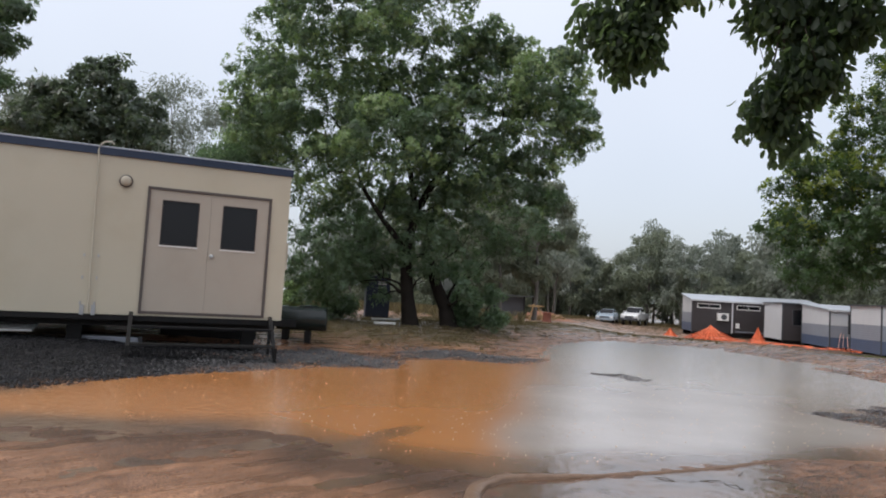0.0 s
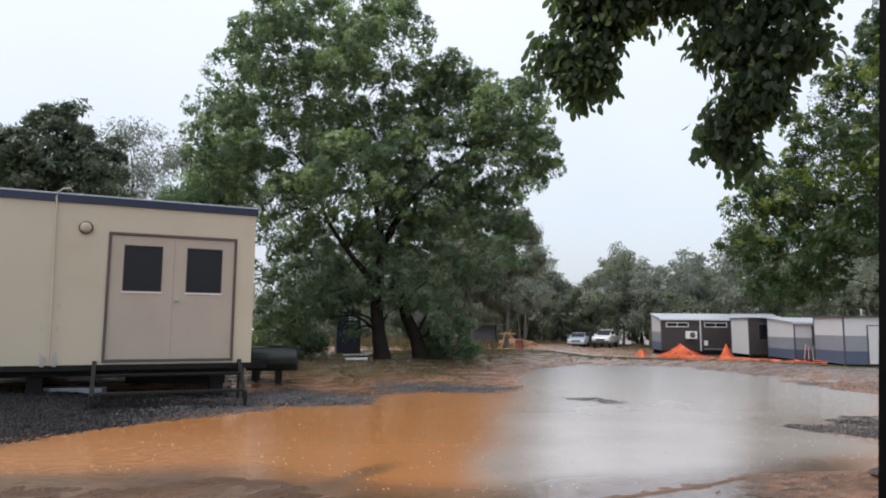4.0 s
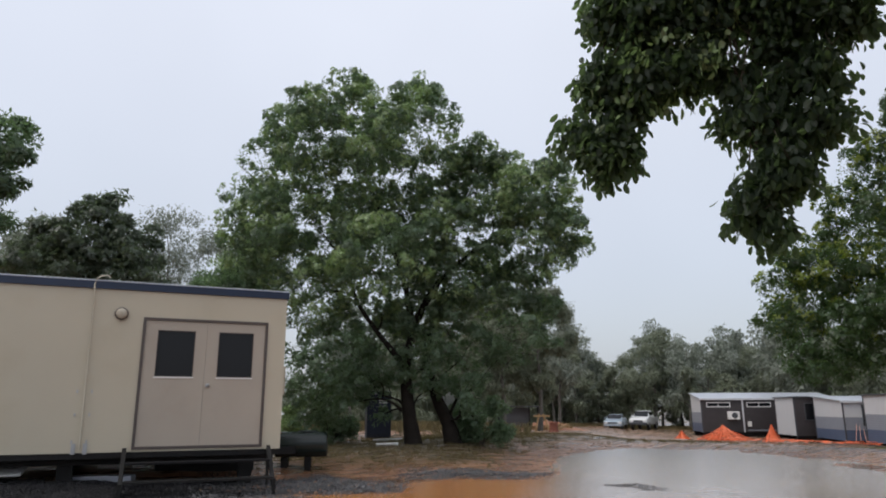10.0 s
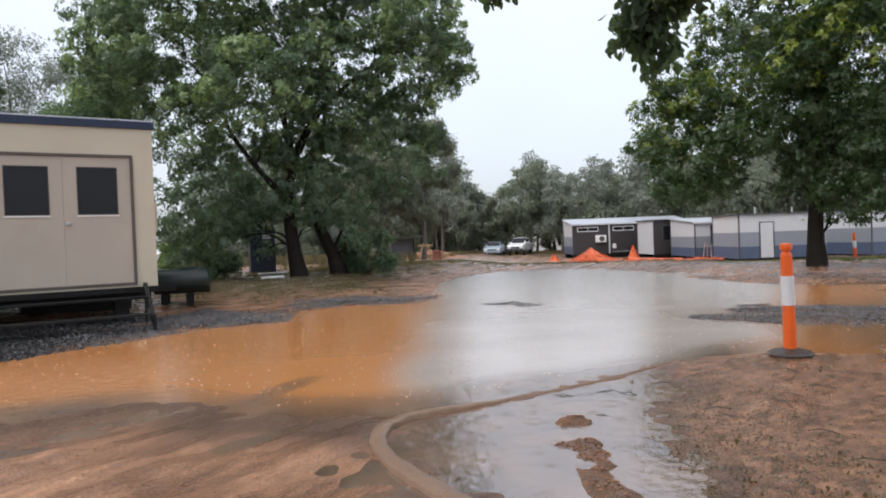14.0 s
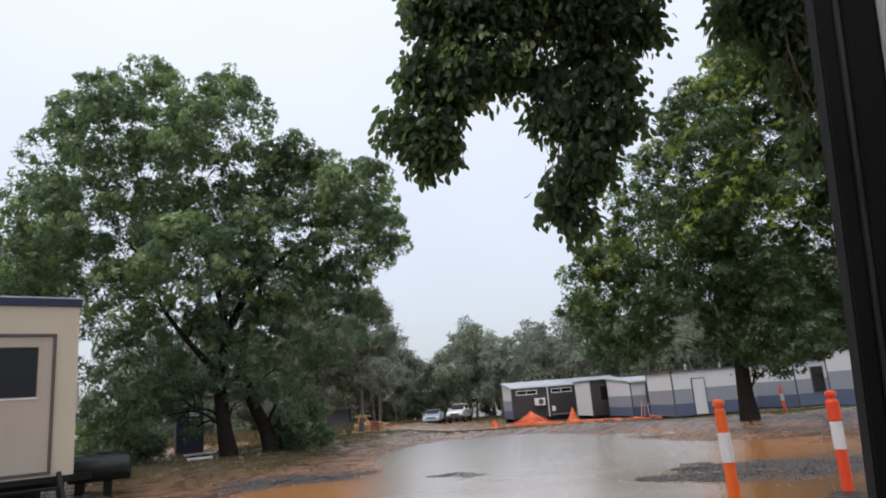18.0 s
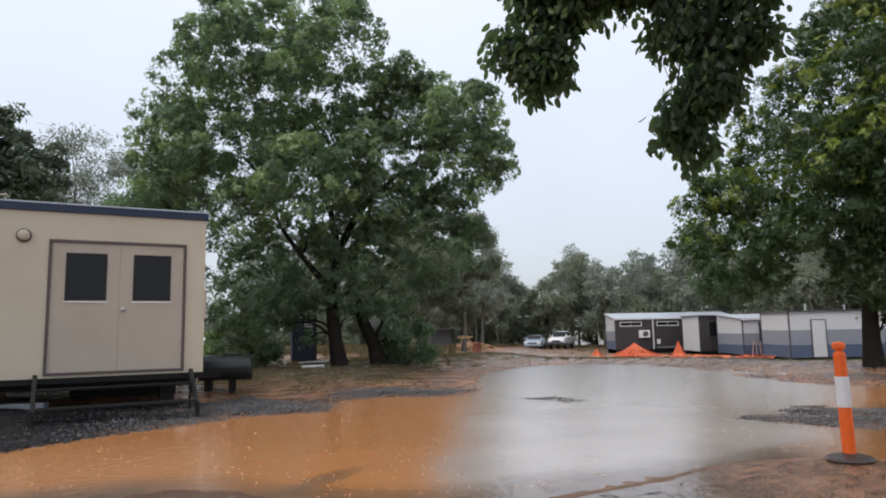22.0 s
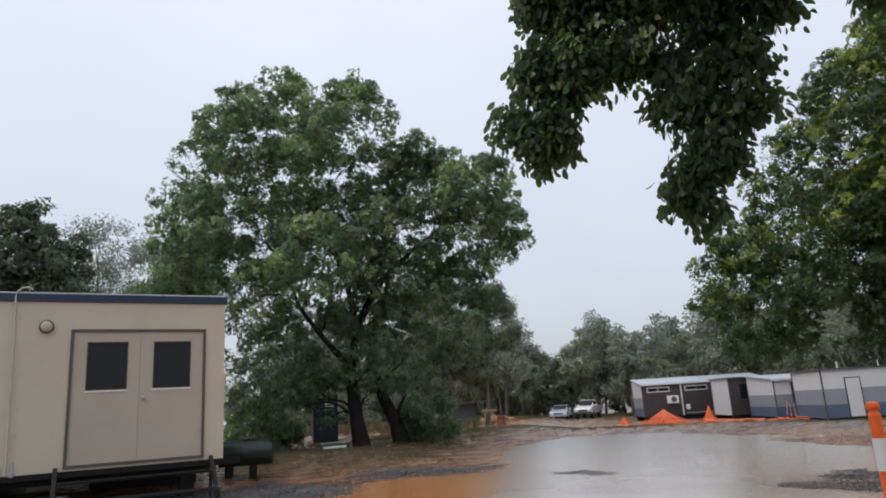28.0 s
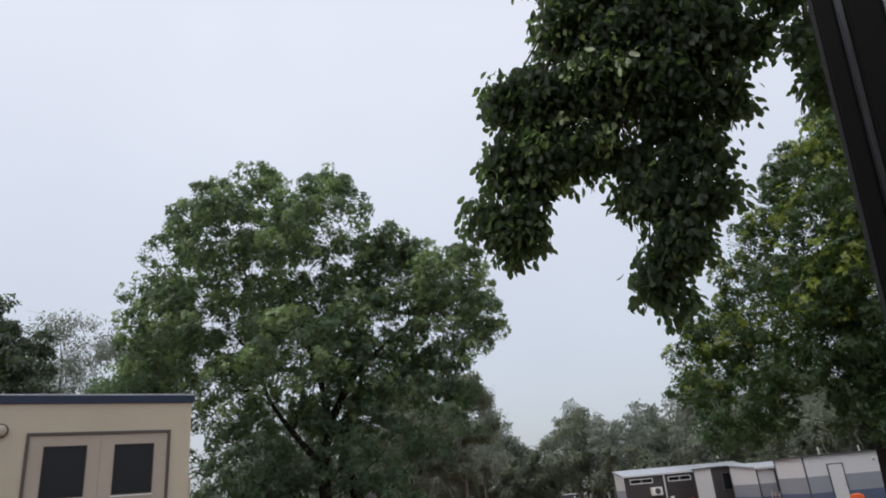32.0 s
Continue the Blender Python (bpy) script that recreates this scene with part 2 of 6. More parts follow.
M["lawn"] = leaf_mat("wet_green_grass", (0.12, 0.145, 0.055), (0.22, 0.27, 0.06), 0.5, 0.35)
M["dry_grass"] = leaf_mat("dry_straw_grass", (0.27, 0.22, 0.12), (0.3, 0.26, 0.12), 0.6, 0.4)
M["moss"] = mat("grey_green_moss", (0.125, 0.108, 0.066), 0.6, 0, 6, 0.3, 0.4, 60, None, 0.4, 0.4)
M["conduit"] = mat("aged_cream_conduit", (0.50, 0.46, 0.37), 0.45, 0, 8, 0.1, 0.05)
M["mud_lump"] = mat("brown_mud", (0.27, 0.14, 0.08), 0.6, 0, 6, 0.3, 0.8, 40)
M["pale_debris"] = mat("pale_sheet_debris", (0.6, 0.6, 0.58), 0.5, 0, 6, 0.15, 0.1)
M["lamp_cover"] = mat("aged_lamp_cover", (0.42, 0.38, 0.30), 0.4, 0, 8, 0.1, 0.05)
M["splash"] = mat("splashing_water", (0.62, 0.46, 0.32), 0.2, 0, 8, 0.05, 0)
M["stump"] = mat("red_brown_stump", (0.16, 0.05, 0.03), 0.7, 0, 8, 0.3, 0.5)


def attr_mix(n, l, name, below, above):
    a = n.new("ShaderNodeAttribute")
    a.attribute_name = name
    x = n.new("ShaderNodeMix")
    x.data_type = "RGBA"
    l.new(a.outputs["Fac"], x.inputs[0])
    l.new(below, x.inputs[6])
    l.new(above, x.inputs[7])
    return x.outputs[2], a.outputs["Fac"]


def two_tone(n, l, co, scale, a, b, lo=0.35, hi=0.65, detail=8):
    t, r = n.new("ShaderNodeTexNoise"), n.new("ShaderNodeValToRGB")
    t.inputs["Scale"].default_value, t.inputs["Detail"].default_value = scale, detail
    l.new(co, t.inputs["Vector"])
    r.color_ramp.elements[0].position, r.color_ramp.elements[0].color = lo, (*a, 1)
    r.color_ramp.elements[1].position, r.color_ramp.elements[1].color = hi, (*b, 1)
    l.new(t.outputs["Fac"], r.inputs[0])
    return r.outputs[0], t.outputs["Fac"]


def ground_mat():
    """Wet red earth, with gravel, worn grass and pale sand where the zones of the sheet say so."""
    m = bpy.data.materials.new("wet_red_earth")
    m.use_nodes = True
    n, l = m.node_tree.nodes, m.node_tree.links
    b = n["Principled BSDF"]
    co = n.new("ShaderNodeTexCoord").outputs["Object"]
    mud, f1 = two_tone(n, l, co, 0.9, (0.195, 0.1, 0.053), (0.375, 0.207, 0.12))
    fine, f2 = two_tone(n, l, co, 55.0, (0.62, 0.58, 0.55), (1.26, 1.25, 1.24), 0.36, 0.64, 15)
    mul = n.new("ShaderNodeMix")
    mul.data_type, mul.blend_type = "RGBA", "MULTIPLY"
    mul.inputs[0].default_value = 0.9
    l.new(mud, mul.inputs[6])
    l.new(fine, mul.inputs[7])

    def drawn_out(deg, along, across):
        a, b2 = n.new("ShaderNodeMapping"), n.new("ShaderNodeMapping")
        a.inputs["Rotation"].default_value = (0, 0, radians(-deg))
        b2.inputs["Scale"].default_value = (along, across, 1.0)
        l.new(co, a.inputs["Vector"])
        l.new(a.outputs[0], b2.inputs["Vector"])
        return b2.outputs[0]

    marks, f3 = two_tone(n, l, drawn_out(44, 0.45, 1.7), 1.7, (0.52, 0.48, 0.45), (1.16, 1.14, 1.12), 0.34, 0.58, 14)
    mul2 = n.new("ShaderNodeMix")
    mul2.data_type, mul2.blend_type = "RGBA", "MULTIPLY"
    mul2.inputs[0].default_value = 0.75
    l.new(mul.outputs[2], mul2.inputs[6])
    l.new(marks, mul2.inputs[7])
    treads, f4 = two_tone(n, l, drawn_out(52, 0.3, 2.4), 7.0, (0.5, 0.46, 0.44), (1.22, 1.21, 1.2), 0.38, 0.6, 14)
    mul3 = n.new("ShaderNodeMix")
    mul3.data_type, mul3.blend_type = "RGBA", "MULTIPLY"
    mul3.inputs[0].default_value = 0.45
    l.new(mul2.outputs[2], mul3.inputs[6])
    l.new(treads, mul3.inputs[7])
    soil, _ = two_tone(n, l, co, 9.0, (0.085, 0.046, 0.028), (0.32, 0.17, 0.098), 0.32, 0.66, 15)
    grav, _ = two_tone(n, l, co, 30.0, (0.012, 0.012, 0.014), (0.055, 0.054, 0.056), 0.35, 0.68, 10)
    turf, _ = two_tone(n, l, co, 3.0, (0.075, 0.06, 0.03), (0.18, 0.112, 0.062), 0.3, 0.7, 10)
    sand, _ = two_tone(n, l, co, 0.35, (0.23, 0.14, 0.088), (0.36, 0.235, 0.155), 0.3, 0.7, 8)
    silt, _ = two_tone(n, l, co, 1.2, (0.05, 0.03, 0.02), (0.12, 0.066, 0.038), 0.3, 0.7, 8)
    c, _ = attr_mix(n, l, "soil", mul3.outputs[2], soil)
    c, _ = attr_mix(n, l, "sand", c, sand)
    c, _ = attr_mix(n, l, "turf", c, turf)
    c, dark = attr_mix(n, l, "silt", c, silt)
    c, rough_g = attr_mix(n, l, "gravel", c, grav)
    l.new(c, b.inputs["Base Color"])
    b.inputs["Specular IOR Level"].default_value = 0.4
    wet = n.new("ShaderNodeMapRange")
    wet.inputs[1].default_value, wet.inputs[2].default_value = 0.35, 0.65
    wet.inputs[3].default_value, wet.inputs[4].default_value = 0.07, 0.5
    l.new(f3, wet.inputs[0])
    l.new(wet.outputs[0], b.inputs["Roughness"])
    bp = n.new("ShaderNodeBump")
    bp.inputs["Strength"].default_value, bp.inputs["Distance"].default_value = 0.7, 0.014
    hsum = n.new("ShaderNodeMath")
    hsum.operation = "ADD"
    l.new(f2, hsum.inputs[0])
    l.new(f3, hsum.inputs[1])
    hsum2 = n.new("ShaderNodeMath")
    hsum2.operation = "ADD"
    l.new(hsum.outputs[0], hsum2.inputs[0])
    l.new(f4, hsum2.inputs[1])
    l.new(hsum2.outputs[0], bp.inputs["Height"])
    grit, lift = n.new("ShaderNodeTexNoise"), n.new("ShaderNodeBump")
    grit.inputs["Scale"].default_value, grit.inputs["Detail"].default_value = 130.0, 4
    l.new(co, grit.inputs["Vector"])
    lift.inputs["Strength"].default_value, lift.inputs["Distance"].default_value = 0.7, 0.004
    l.new(grit.outputs["Fac"], lift.inputs["Height"])
    l.new(bp.outputs[0], lift.inputs["Normal"])
    l.new(lift.outputs[0], b.inputs["Normal"])
    return m


def water_mat():
    """Muddy rain water: opaque orange body, painted paler for the reflected sky, a mirror-like skin broken by rain."""
    m = bpy.data.materials.new("muddy_water")
    m.use_nodes = True
    n, l = m.node_tree.nodes, m.node_tree.links
    b = n["Principled BSDF"]
    co = n.new("ShaderNodeTexCoord").outputs["Object"]
    body, _ = two_tone(n, l, co, 0.25, (0.43, 0.172, 0.048), (0.53, 0.225, 0.072), 0.3, 0.7, 4)
    shallow, _ = two_tone(n, l, co, 2.2, (0.07, 0.042, 0.027), (0.20, 0.112, 0.062), 0.3, 0.7, 8)
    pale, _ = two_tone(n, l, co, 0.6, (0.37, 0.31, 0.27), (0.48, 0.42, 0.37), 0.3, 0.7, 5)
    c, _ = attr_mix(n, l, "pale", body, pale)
    c, _ = attr_mix(n, l, "shallow", c, shallow)
    l.new(c, b.inputs["Base Color"])
    b.inputs["Roughness"].default_value = 0.6
    b.inputs["Specular IOR Level"].default_value = 0.0
    skin, mix, fres = n.new("ShaderNodeBsdfGlossy"), n.new("ShaderNodeMixShader"), n.new("ShaderNodeFresnel")
    skin.inputs["Roughness"].default_value = 0.18
    skin.inputs["Color"].default_value = (0.97, 0.97, 0.97, 1)
    fres.inputs["IOR"].default_value = 3.1
    l.new(fres.outputs[0], mix.inputs[0])
    l.new(b.outputs[0], mix.inputs[1])
    l.new(skin.outputs[0], mix.inputs[2])
    l.new(mix.outputs[0], n["Material Output"].inputs[0])
    rip, drops = n.new("ShaderNodeTexNoise"), n.new("ShaderNodeTexVoronoi")
    rip.inputs["Scale"].default_value, rip.inputs["Detail"].default_value = 9.0, 5
    drops.inputs["Scale"].default_value = 4.5
    l.new(co, rip.inputs["Vector"])
    l.new(co, drops.inputs["Vector"])
    ring = n.new("ShaderNodeMath")
    ring.operation = "MULTIPLY"
    ring.inputs[1].default_value = 60.0
    l.new(drops.outputs["Distance"], ring.inputs[0])
    wave = n.new("ShaderNodeMath")
    wave.operation = "SINE"
    l.new(ring.outputs[0], wave.inputs[0])
    fade = n.new("ShaderNodeMapRange")
    fade.inputs[1].default_value, fade.inputs[2].default_value = 0.03, 0.35
    fade.inputs[3].default_value, fade.inputs[4].default_value = 0.12, 0.0
    l.new(drops.outputs["Distance"], fade.inputs[0])
    wf = n.new("ShaderNodeMath")
    wf.operation = "MULTIPLY"
    l.new(wave.outputs[0], wf.inputs[0])
    l.new(fade.outputs[0], wf.inputs[1])
    tot = n.new("ShaderNodeMath")
    tot.operation = "ADD"
    l.new(wf.outputs[0], tot.inputs[0])
    l.new(rip.outputs["Fac"], tot.inputs[1])
    bp = n.new("ShaderNodeBump")
    bp.inputs["Strength"].default_value, bp.inputs["Distance"].default_value = 0.75, 0.012
    l.new(tot.outputs[0], bp.inputs["Height"])
    l.new(bp.outputs[0], skin.inputs["Normal"])
    return m


M["ground"], M["water"] = ground_mat(), water_mat()


# ---- mesh helpers ----
def mesh_ob(name, verts, faces, material, parent=None, label="", smooth=False):
    me = bpy.data.meshes.new(name)
    me.from_pydata([tuple(v) for v in verts], [], [tuple(f) for f in faces])
    me.materials.append(M[material])
    if smooth:
        me.polygons.foreach_set("use_smooth", [True] * len(me.polygons))
    me.update()
    ob = new(name, me)
    if parent:
        ob.parent = parent
    return tagged(ob, label)


def big_mesh(name, verts, quads, material, parent=None, label="", smooth=False, side=4):
    """A mesh from arrays: verts n x 3, faces m x side."""
    me = bpy.data.meshes.new(name)
    verts, quads = np.asarray(verts, np.float32), np.asarray(quads, np.int32)
    me.vertices.add(len(verts))
    me.vertices.foreach_set("co", verts.ravel())
    me.loops.add(quads.size)
    me.loops.foreach_set("vertex_index", quads.ravel())
    me.polygons.add(len(quads))
    me.polygons.foreach_set("loop_start", np.arange(0, quads.size, side, dtype=np.int32))
    if smooth:
        me.polygons.foreach_set("use_smooth", np.ones(len(quads), bool))
    me.materials.append(M[material])
    me.update(calc_edges=True)
    me.validate()
    ob = new(name, me)
    if parent:
        ob.parent = parent
    return tagged(ob, label)


def part(name, bm, material, parent=None, label="", smooth=False):
    me = bpy.data.meshes.new(name)
    bm.normal_update()
    bm.to_mesh(me)
    bm.free()
    me.materials.append(M[material])
    if smooth:
        me.polygons.foreach_set("use_smooth", [True] * len(me.polygons))
    ob = new(name, me)
    if parent:
        ob.parent = parent
    return tagged(ob, label)


def add_box(bm, lo, hi, bevel=0.0, m=None):
    got = bmesh.ops.create_cube(bm, size=1.0)
    vs = got["verts"]
    for v in vs:
        v.co = Vector([lo[k] + (v.co[k] + 0.5) * (hi[k] - lo[k]) for k in range(3)])
    if bevel:
        es = list({e for v in vs for e in v.link_edges})
        out = bmesh.ops.bevel(bm, geom=es, offset=bevel, segments=2, affect="EDGES", profile=0.7)
        vs = list({v for f in out["faces"] for v in f.verts} | {v for v in vs if v.is_valid})
    if m:
        bmesh.ops.transform(bm, matrix=m, verts=[v for v in vs if v.is_valid])
    return bm


def box(lo, hi, bevel=0.0, m=None):
    return add_box(bmesh.new(), lo, hi, bevel, m)


def add_lathe(bm, profile, m=None, sides=24):
    """A turned solid round z, from (radius, height) pairs, closed at both ends."""
    rings = []
    for r, z in profile:
        rings.append([bm.verts.new((r * math.cos(2 * math.pi * k / sides), r * math.sin(2 * math.pi * k / sides), z)) for k in range(sides)])
    for a, b in zip(rings, rings[1:]):
        for k in range(sides):
            bm.faces.new((a[k], a[(k + 1) % sides], b[(k + 1) % sides], b[k]))
    bm.faces.new(rings[0][::-1])
    bm.faces.new(rings[-1])
    if m:
        bmesh.ops.transform(bm, matrix=m, verts=[v for r in rings for v in r])
    return bm


def lathe(profile, m=None, sides=24):
    return add_lathe(bmesh.new(), profile, m, sides)


def tube(verts, faces, points, radii, sides=6):
    """Appends a tapered tube along points to the lists."""
    pts = [Vector(p) for p in points]
    start = len(verts)
    for i, p in enumerate(pts):
        d = (pts[min(i + 1, len(pts) - 1)] - pts[max(i - 1, 0)]).normalized()
        a = d.orthogonal().normalized() if abs(d.z) > 0.95 else d.cross(Vector((0, 0, 1))).normalized()
        b = d.cross(a)
        for k in range(sides):
            t = 2 * math.pi * k / sides
            verts.append(p + (a * math.cos(t) + b * math.sin(t)) * radii[i])
    for i in range(len(pts) - 1):
        for k in range(sides):
            q = start + i * sides
            faces.append((q + k, q + (k + 1) % sides, q + sides + (k + 1) % sides, q + sides + k))
    end = start + (len(pts) - 1) * sides
    faces.append(tuple(range(end, end + sides)))


def thing(name, place, turn=0.0, label="", category="", group="", kind=""):
    e = new(name)
    e.empty_display_size = 0.2
    e.matrix_basis = pose(*place, 0, 0, turn)
    return tagged(e, label, category, group, kind)


# ---- the lie of the land ----
def step(a, b, x):
    t = np.clip((x - a) / (b - a), 0, 1)
    return t * t * (3 - 2 * t)


def inside(X, Y, poly):
    """Signed distance to a polygon, negative inside."""
    px, py = np.array([p[0] for p in poly], float), np.array([p[1] for p in poly], float)
    best, odd = np.full(np.shape(X), 1e9), np.zeros(np.shape(X), bool)
    for i in range(len(poly)):
        ax, ay, bx, by = px[i - 1], py[i - 1], px[i], py[i]
        ex, ey = bx - ax, by - ay
        t = np.clip(((X - ax) * ex + (Y - ay) * ey) / (ex * ex + ey * ey + 1e-12), 0, 1)
        best = np.minimum(best, np.hypot(X - ax - t * ex, Y - ay - t * ey))
        odd ^= ((ay > Y) != (by > Y)) & (X < (bx - ax) * (Y - ay) / (by - ay + 1e-12) + ax)
    return np.where(odd, -best, best)


def wobble(X, Y, size, seed):
    """Smooth value noise, about -1 to 1."""
    rng = np.random.RandomState(seed)
    g = rng.rand(64, 64) * 2 - 1
    u, v = X / size + 17.3, Y / size + 5.7
    i, j = np.floor(u).astype(int), np.floor(v).astype(int)
    fu, fv = u - i, v - j
    fu, fv = fu * fu * (3 - 2 * fu), fv * fv * (3 - 2 * fv)
    a, b, c, d = g[i % 64, j % 64], g[(i + 1) % 64, j % 64], g[i % 64, (j + 1) % 64], g[(i + 1) % 64, (j + 1) % 64]
    return (a * (1 - fu) + b * fu) * (1 - fv) + (c * (1 - fu) + d * fu) * fv


PUDDLE = [(-9, 3.6), (-5.0, 5.0), (-3.4, 5.8), (-1.7, 6.15), (-0.8, 5.8), (-0.6, 5.4), (0.45, 5.0), (1.2, 5.2), (2.42, 5.76), (2.9, 6.05), (3.4, 6.25), (4.2, 6.3), (5.2, 6.0),
          (6.4, 5.4), (8.5, 5.2), (11, 6.5), (11.2, 9), (10.0, 11.5), (9.3, 13.5), (9.5, 17.5), (9.0, 21.2), (6, 23.2), (3.7, 20.4), (3.0, 17.5), (2.2, 14.0), (1.6, 13.4), (-0.45, 13.4), (-0.75, 11.5), (-2.4, 10.9),
          (-3.3, 9.6), (-4.6, 7.7), (-6.5, 5.9), (-9, 4.6)]
POOL = [(0.36, 4.2), (0.5, 4.85), (1.2, 5.12), (2.95, 5.95), (2.6, 5.2), (2.2, 4.76), (1.95, 4.1), (1.7, 3.3), (1.5, 2.7), (1.1, 2.8), (0.8, 3.3)]
KERB = [(1.37, 1.6), (1.02, 2.4), (0.75, 3.0), (0.51, 3.5), (0.36, 3.9), (0.28, 4.32), (0.33, 4.66), (0.53, 4.93), (0.81, 5.04), (1.2, 5.17), (1.75, 5.4), (2.45, 5.72), (2.95, 6.02),
        (3.35, 6.14), (3.75, 6.0), (4.1, 5.3), (4.47, 4.44), (4.9, 3.4), (5.3, 2.3)]
PAD = [(-14, 1.5), (-9, 4.6), (-6.5, 6.0), (-4.6, 7.8), (-3.3, 9.7), (-2.3, 11.0), (-0.7, 11.5), (-0.9, 12.4), (-2.2, 13.0), (-3.2, 12.6), (-9, 9.6), (-14, 7)]
# the sky's reflection, painted into the puddle as a paler body colour
SKY_SHEEN = [(0.5, 4.0), (0.95, 7), (1.85, 13.4), (3.5, 25), (14, 25), (14, 15.5), (9.4, 12.6), (6.0, 9.2), (4.2, 6.2), (2.5, 4.0)]
GRAVELS = [PAD, [(-0.4, 13.6), (1.6, 13.6), (2.0, 14.2), (0.4, 14.8), (-0.6, 14.6)], [(4.9, 9.2), (6.5, 10.5), (8.0, 9.6), (9.5, 8.6), (9.2, 6.9), (7.5, 7.2), (6.2, 7.2), (4.8, 8.2)],
           [(2.5, 12.6), (3.6, 13.0), (4.3, 11.7), (3.2, 11.1)]]


def zones(X, Y):
    """Heights of the ground and where it is gravel, turf, sand, soil or silt."""
    X, Y = np.asarray(X, float), np.asarray(Y, float)
    rag = 0.28 * wobble(X, Y, 1.1, 3) + 0.16 * wobble(X, Y, 0.42, 4) + 0.07 * wobble(X, Y, 0.2, 5) + 0.03 * wobble(X, Y, 0.11, 9)
    main, pool, bed = inside(X, Y, PUDDLE), inside(X, Y, POOL), inside(X, Y, KERB)
    rag = rag * step(0.05, 0.6, np.abs(bed))
    sd = np.minimum(main + rag, pool + 0.55 * rag)
    far = np.hypot(X, Y)
    z = np.where(sd < 0, np.maximum(-0.07, sd * 0.06), np.minimum(0.03, sd * 0.02))
    z = z + 0.018 * step(0, 1.0, sd) * (wobble(X, Y, 0.8, 6) + 0.6 * wobble(X, Y, 0.25, 7)) + 0.005 * wobble(X, Y, 0.12, 8)
    back = step(0, 1, (Y - 7.0 - 0.9 * (X + 5)) / 6.0) * step(4.5, 1.5, X - 0.25 * (Y - 14))
    z = z + (0.26 * step(0.2, 4.0, main)) * np.where(Y > 6, back, 0)
    d = 0.36 * X + 0.93 * Y
    fall = 0.0185 * np.maximum(0, np.minimum(d, 90) - 24) * step(10, 45, far)
    dip = 0.05 * np.clip(d - 25, 0, 12) + 0.008 * np.clip(d - 37, 0, 53)
    z = z - fall - np.maximum(0, dip - fall) * step(10, 16, X)
    z = z + 0.10 * step(0.6, 2.6, main) * step(6.0, 2.6, main) * step(18, 22, Y)
    soil = step(0.1, -0.1, bed)
    z = z + soil * 0.05 * step(0.1, 1.2, pool)
    isle = np.exp(-(((X - 1.6) / 0.13) ** 2 + ((Y - 4.5) / 0.10) ** 2)) + np.exp(-(((X - 1.42 - 0.2 * (Y - 3.7)) / 0.115) ** 2 + ((Y - 3.62) / 0.48) ** 2)) + 0.8 * np.exp(-(((X - 1.3) / 0.09) ** 2 + ((Y - 4.1) / 0.08) ** 2))
    z = z + 0.066 * isle * (1 + 0.9 * wobble(X, Y, 0.1, 23) + 0.8 * wobble(X, Y, 0.22, 24))
    gravel = np.zeros_like(X)
    U0, V0 = 0.83 * X - 0.55 * Y, 0.55 * X + 0.83 * Y
    for k, g in enumerate(GRAVELS):
        gd = inside(X, Y, g) + 0.9 * rag
        gravel = np.maximum(gravel, step(0.15, -0.25, gd))
        z = z + (0.03, 0.044, 0.078, 0.068)[k] * step(0.2, -0.5, gd)
    gravel = np.maximum(gravel, 0.6 * step(-0.3, 0.5, wobble(U0 * 0.5, V0, 1.1, 51) + 0.4 * rag) * step(6.5, 8.5, X) * step(9.5, 11.5, Y) * step(32, 24, Y))
    z = z + 0.06 * np.exp(-((X - 4.21) ** 2 + (Y - 5.83) ** 2) / 0.12) + 0.06 * np.exp(-((X - 5.7) ** 2 + (Y - 6.04) ** 2) / 0.12)
    near = step(14, 4, far)
    ruts = (0.034 * wobble((0.66 * X + 0.75 * Y) * 0.25, 0.75 * X - 0.66 * Y, 0.3, 12) + 0.012 * wobble(X, Y, 0.15, 16)) * near * step(0.1, 0.8, main) * (1 - soil) * step(3.4, 0.5, X)
    z = z + ruts
    z = z + 0.016 * wobble(U0 * 0.3, V0, 0.4, 34) * step(4.4, 5.2, X) * step(6.4, 7.2, Y) * step(11.0, 10.0, Y)
    z = z + (0.035 * wobble(U0 * 0.2, V0, 0.6, 31) + 0.01 * wobble(U0 * 0.4, V0, 0.22, 32)) * step(6.4, 8.6, X) * step(10.0, 12.0, Y) * step(4.2, 1.0, np.abs(main))
    turf = step(0.9, 2.6, main + 1.5 * rag) * step(13.6, 16.5, Y - 0.2 * X) * step(9.0, 5.0, main) * step(13, 7, X)
    turf = np.maximum(turf, step(30, 37, Y) * step(4, 1, X - 0.05 * (Y - 30)))
    turf = np.maximum(turf, 0.8 * step(68, 76, Y))
    turf = np.maximum(turf, 0.8 * step(17, 20, X) * step(12, 20, Y))
    sand = step(22, 27, d) * step(-2, 3, X) * (1 - turf)
    sand = np.clip(sand * (0.8 + 0.5 * wobble(X, Y, 4, 13)), 0, 1)
    silt = step(0.9, 0.1, np.abs(main - 0.25) + 0.6 * rag) * step(4.0, 1.0, X) * step(-8, -4, X) * step(8.5, 7.0, Y) * (1 - soil)
    silt = np.maximum(silt, step(0.35, 0.05, pool + rag) * soil * 0.8)
    return z, np.clip(gravel * (1 - soil), 0, 1) * np.where((X > 4) & (Y < 11), 0.6, 1.0), turf, sand, soil, np.clip(silt, 0, 1) * 0.85


def ground_z(x, y):
    return float(zones(np.array([x]), np.array([y]))[0][0])


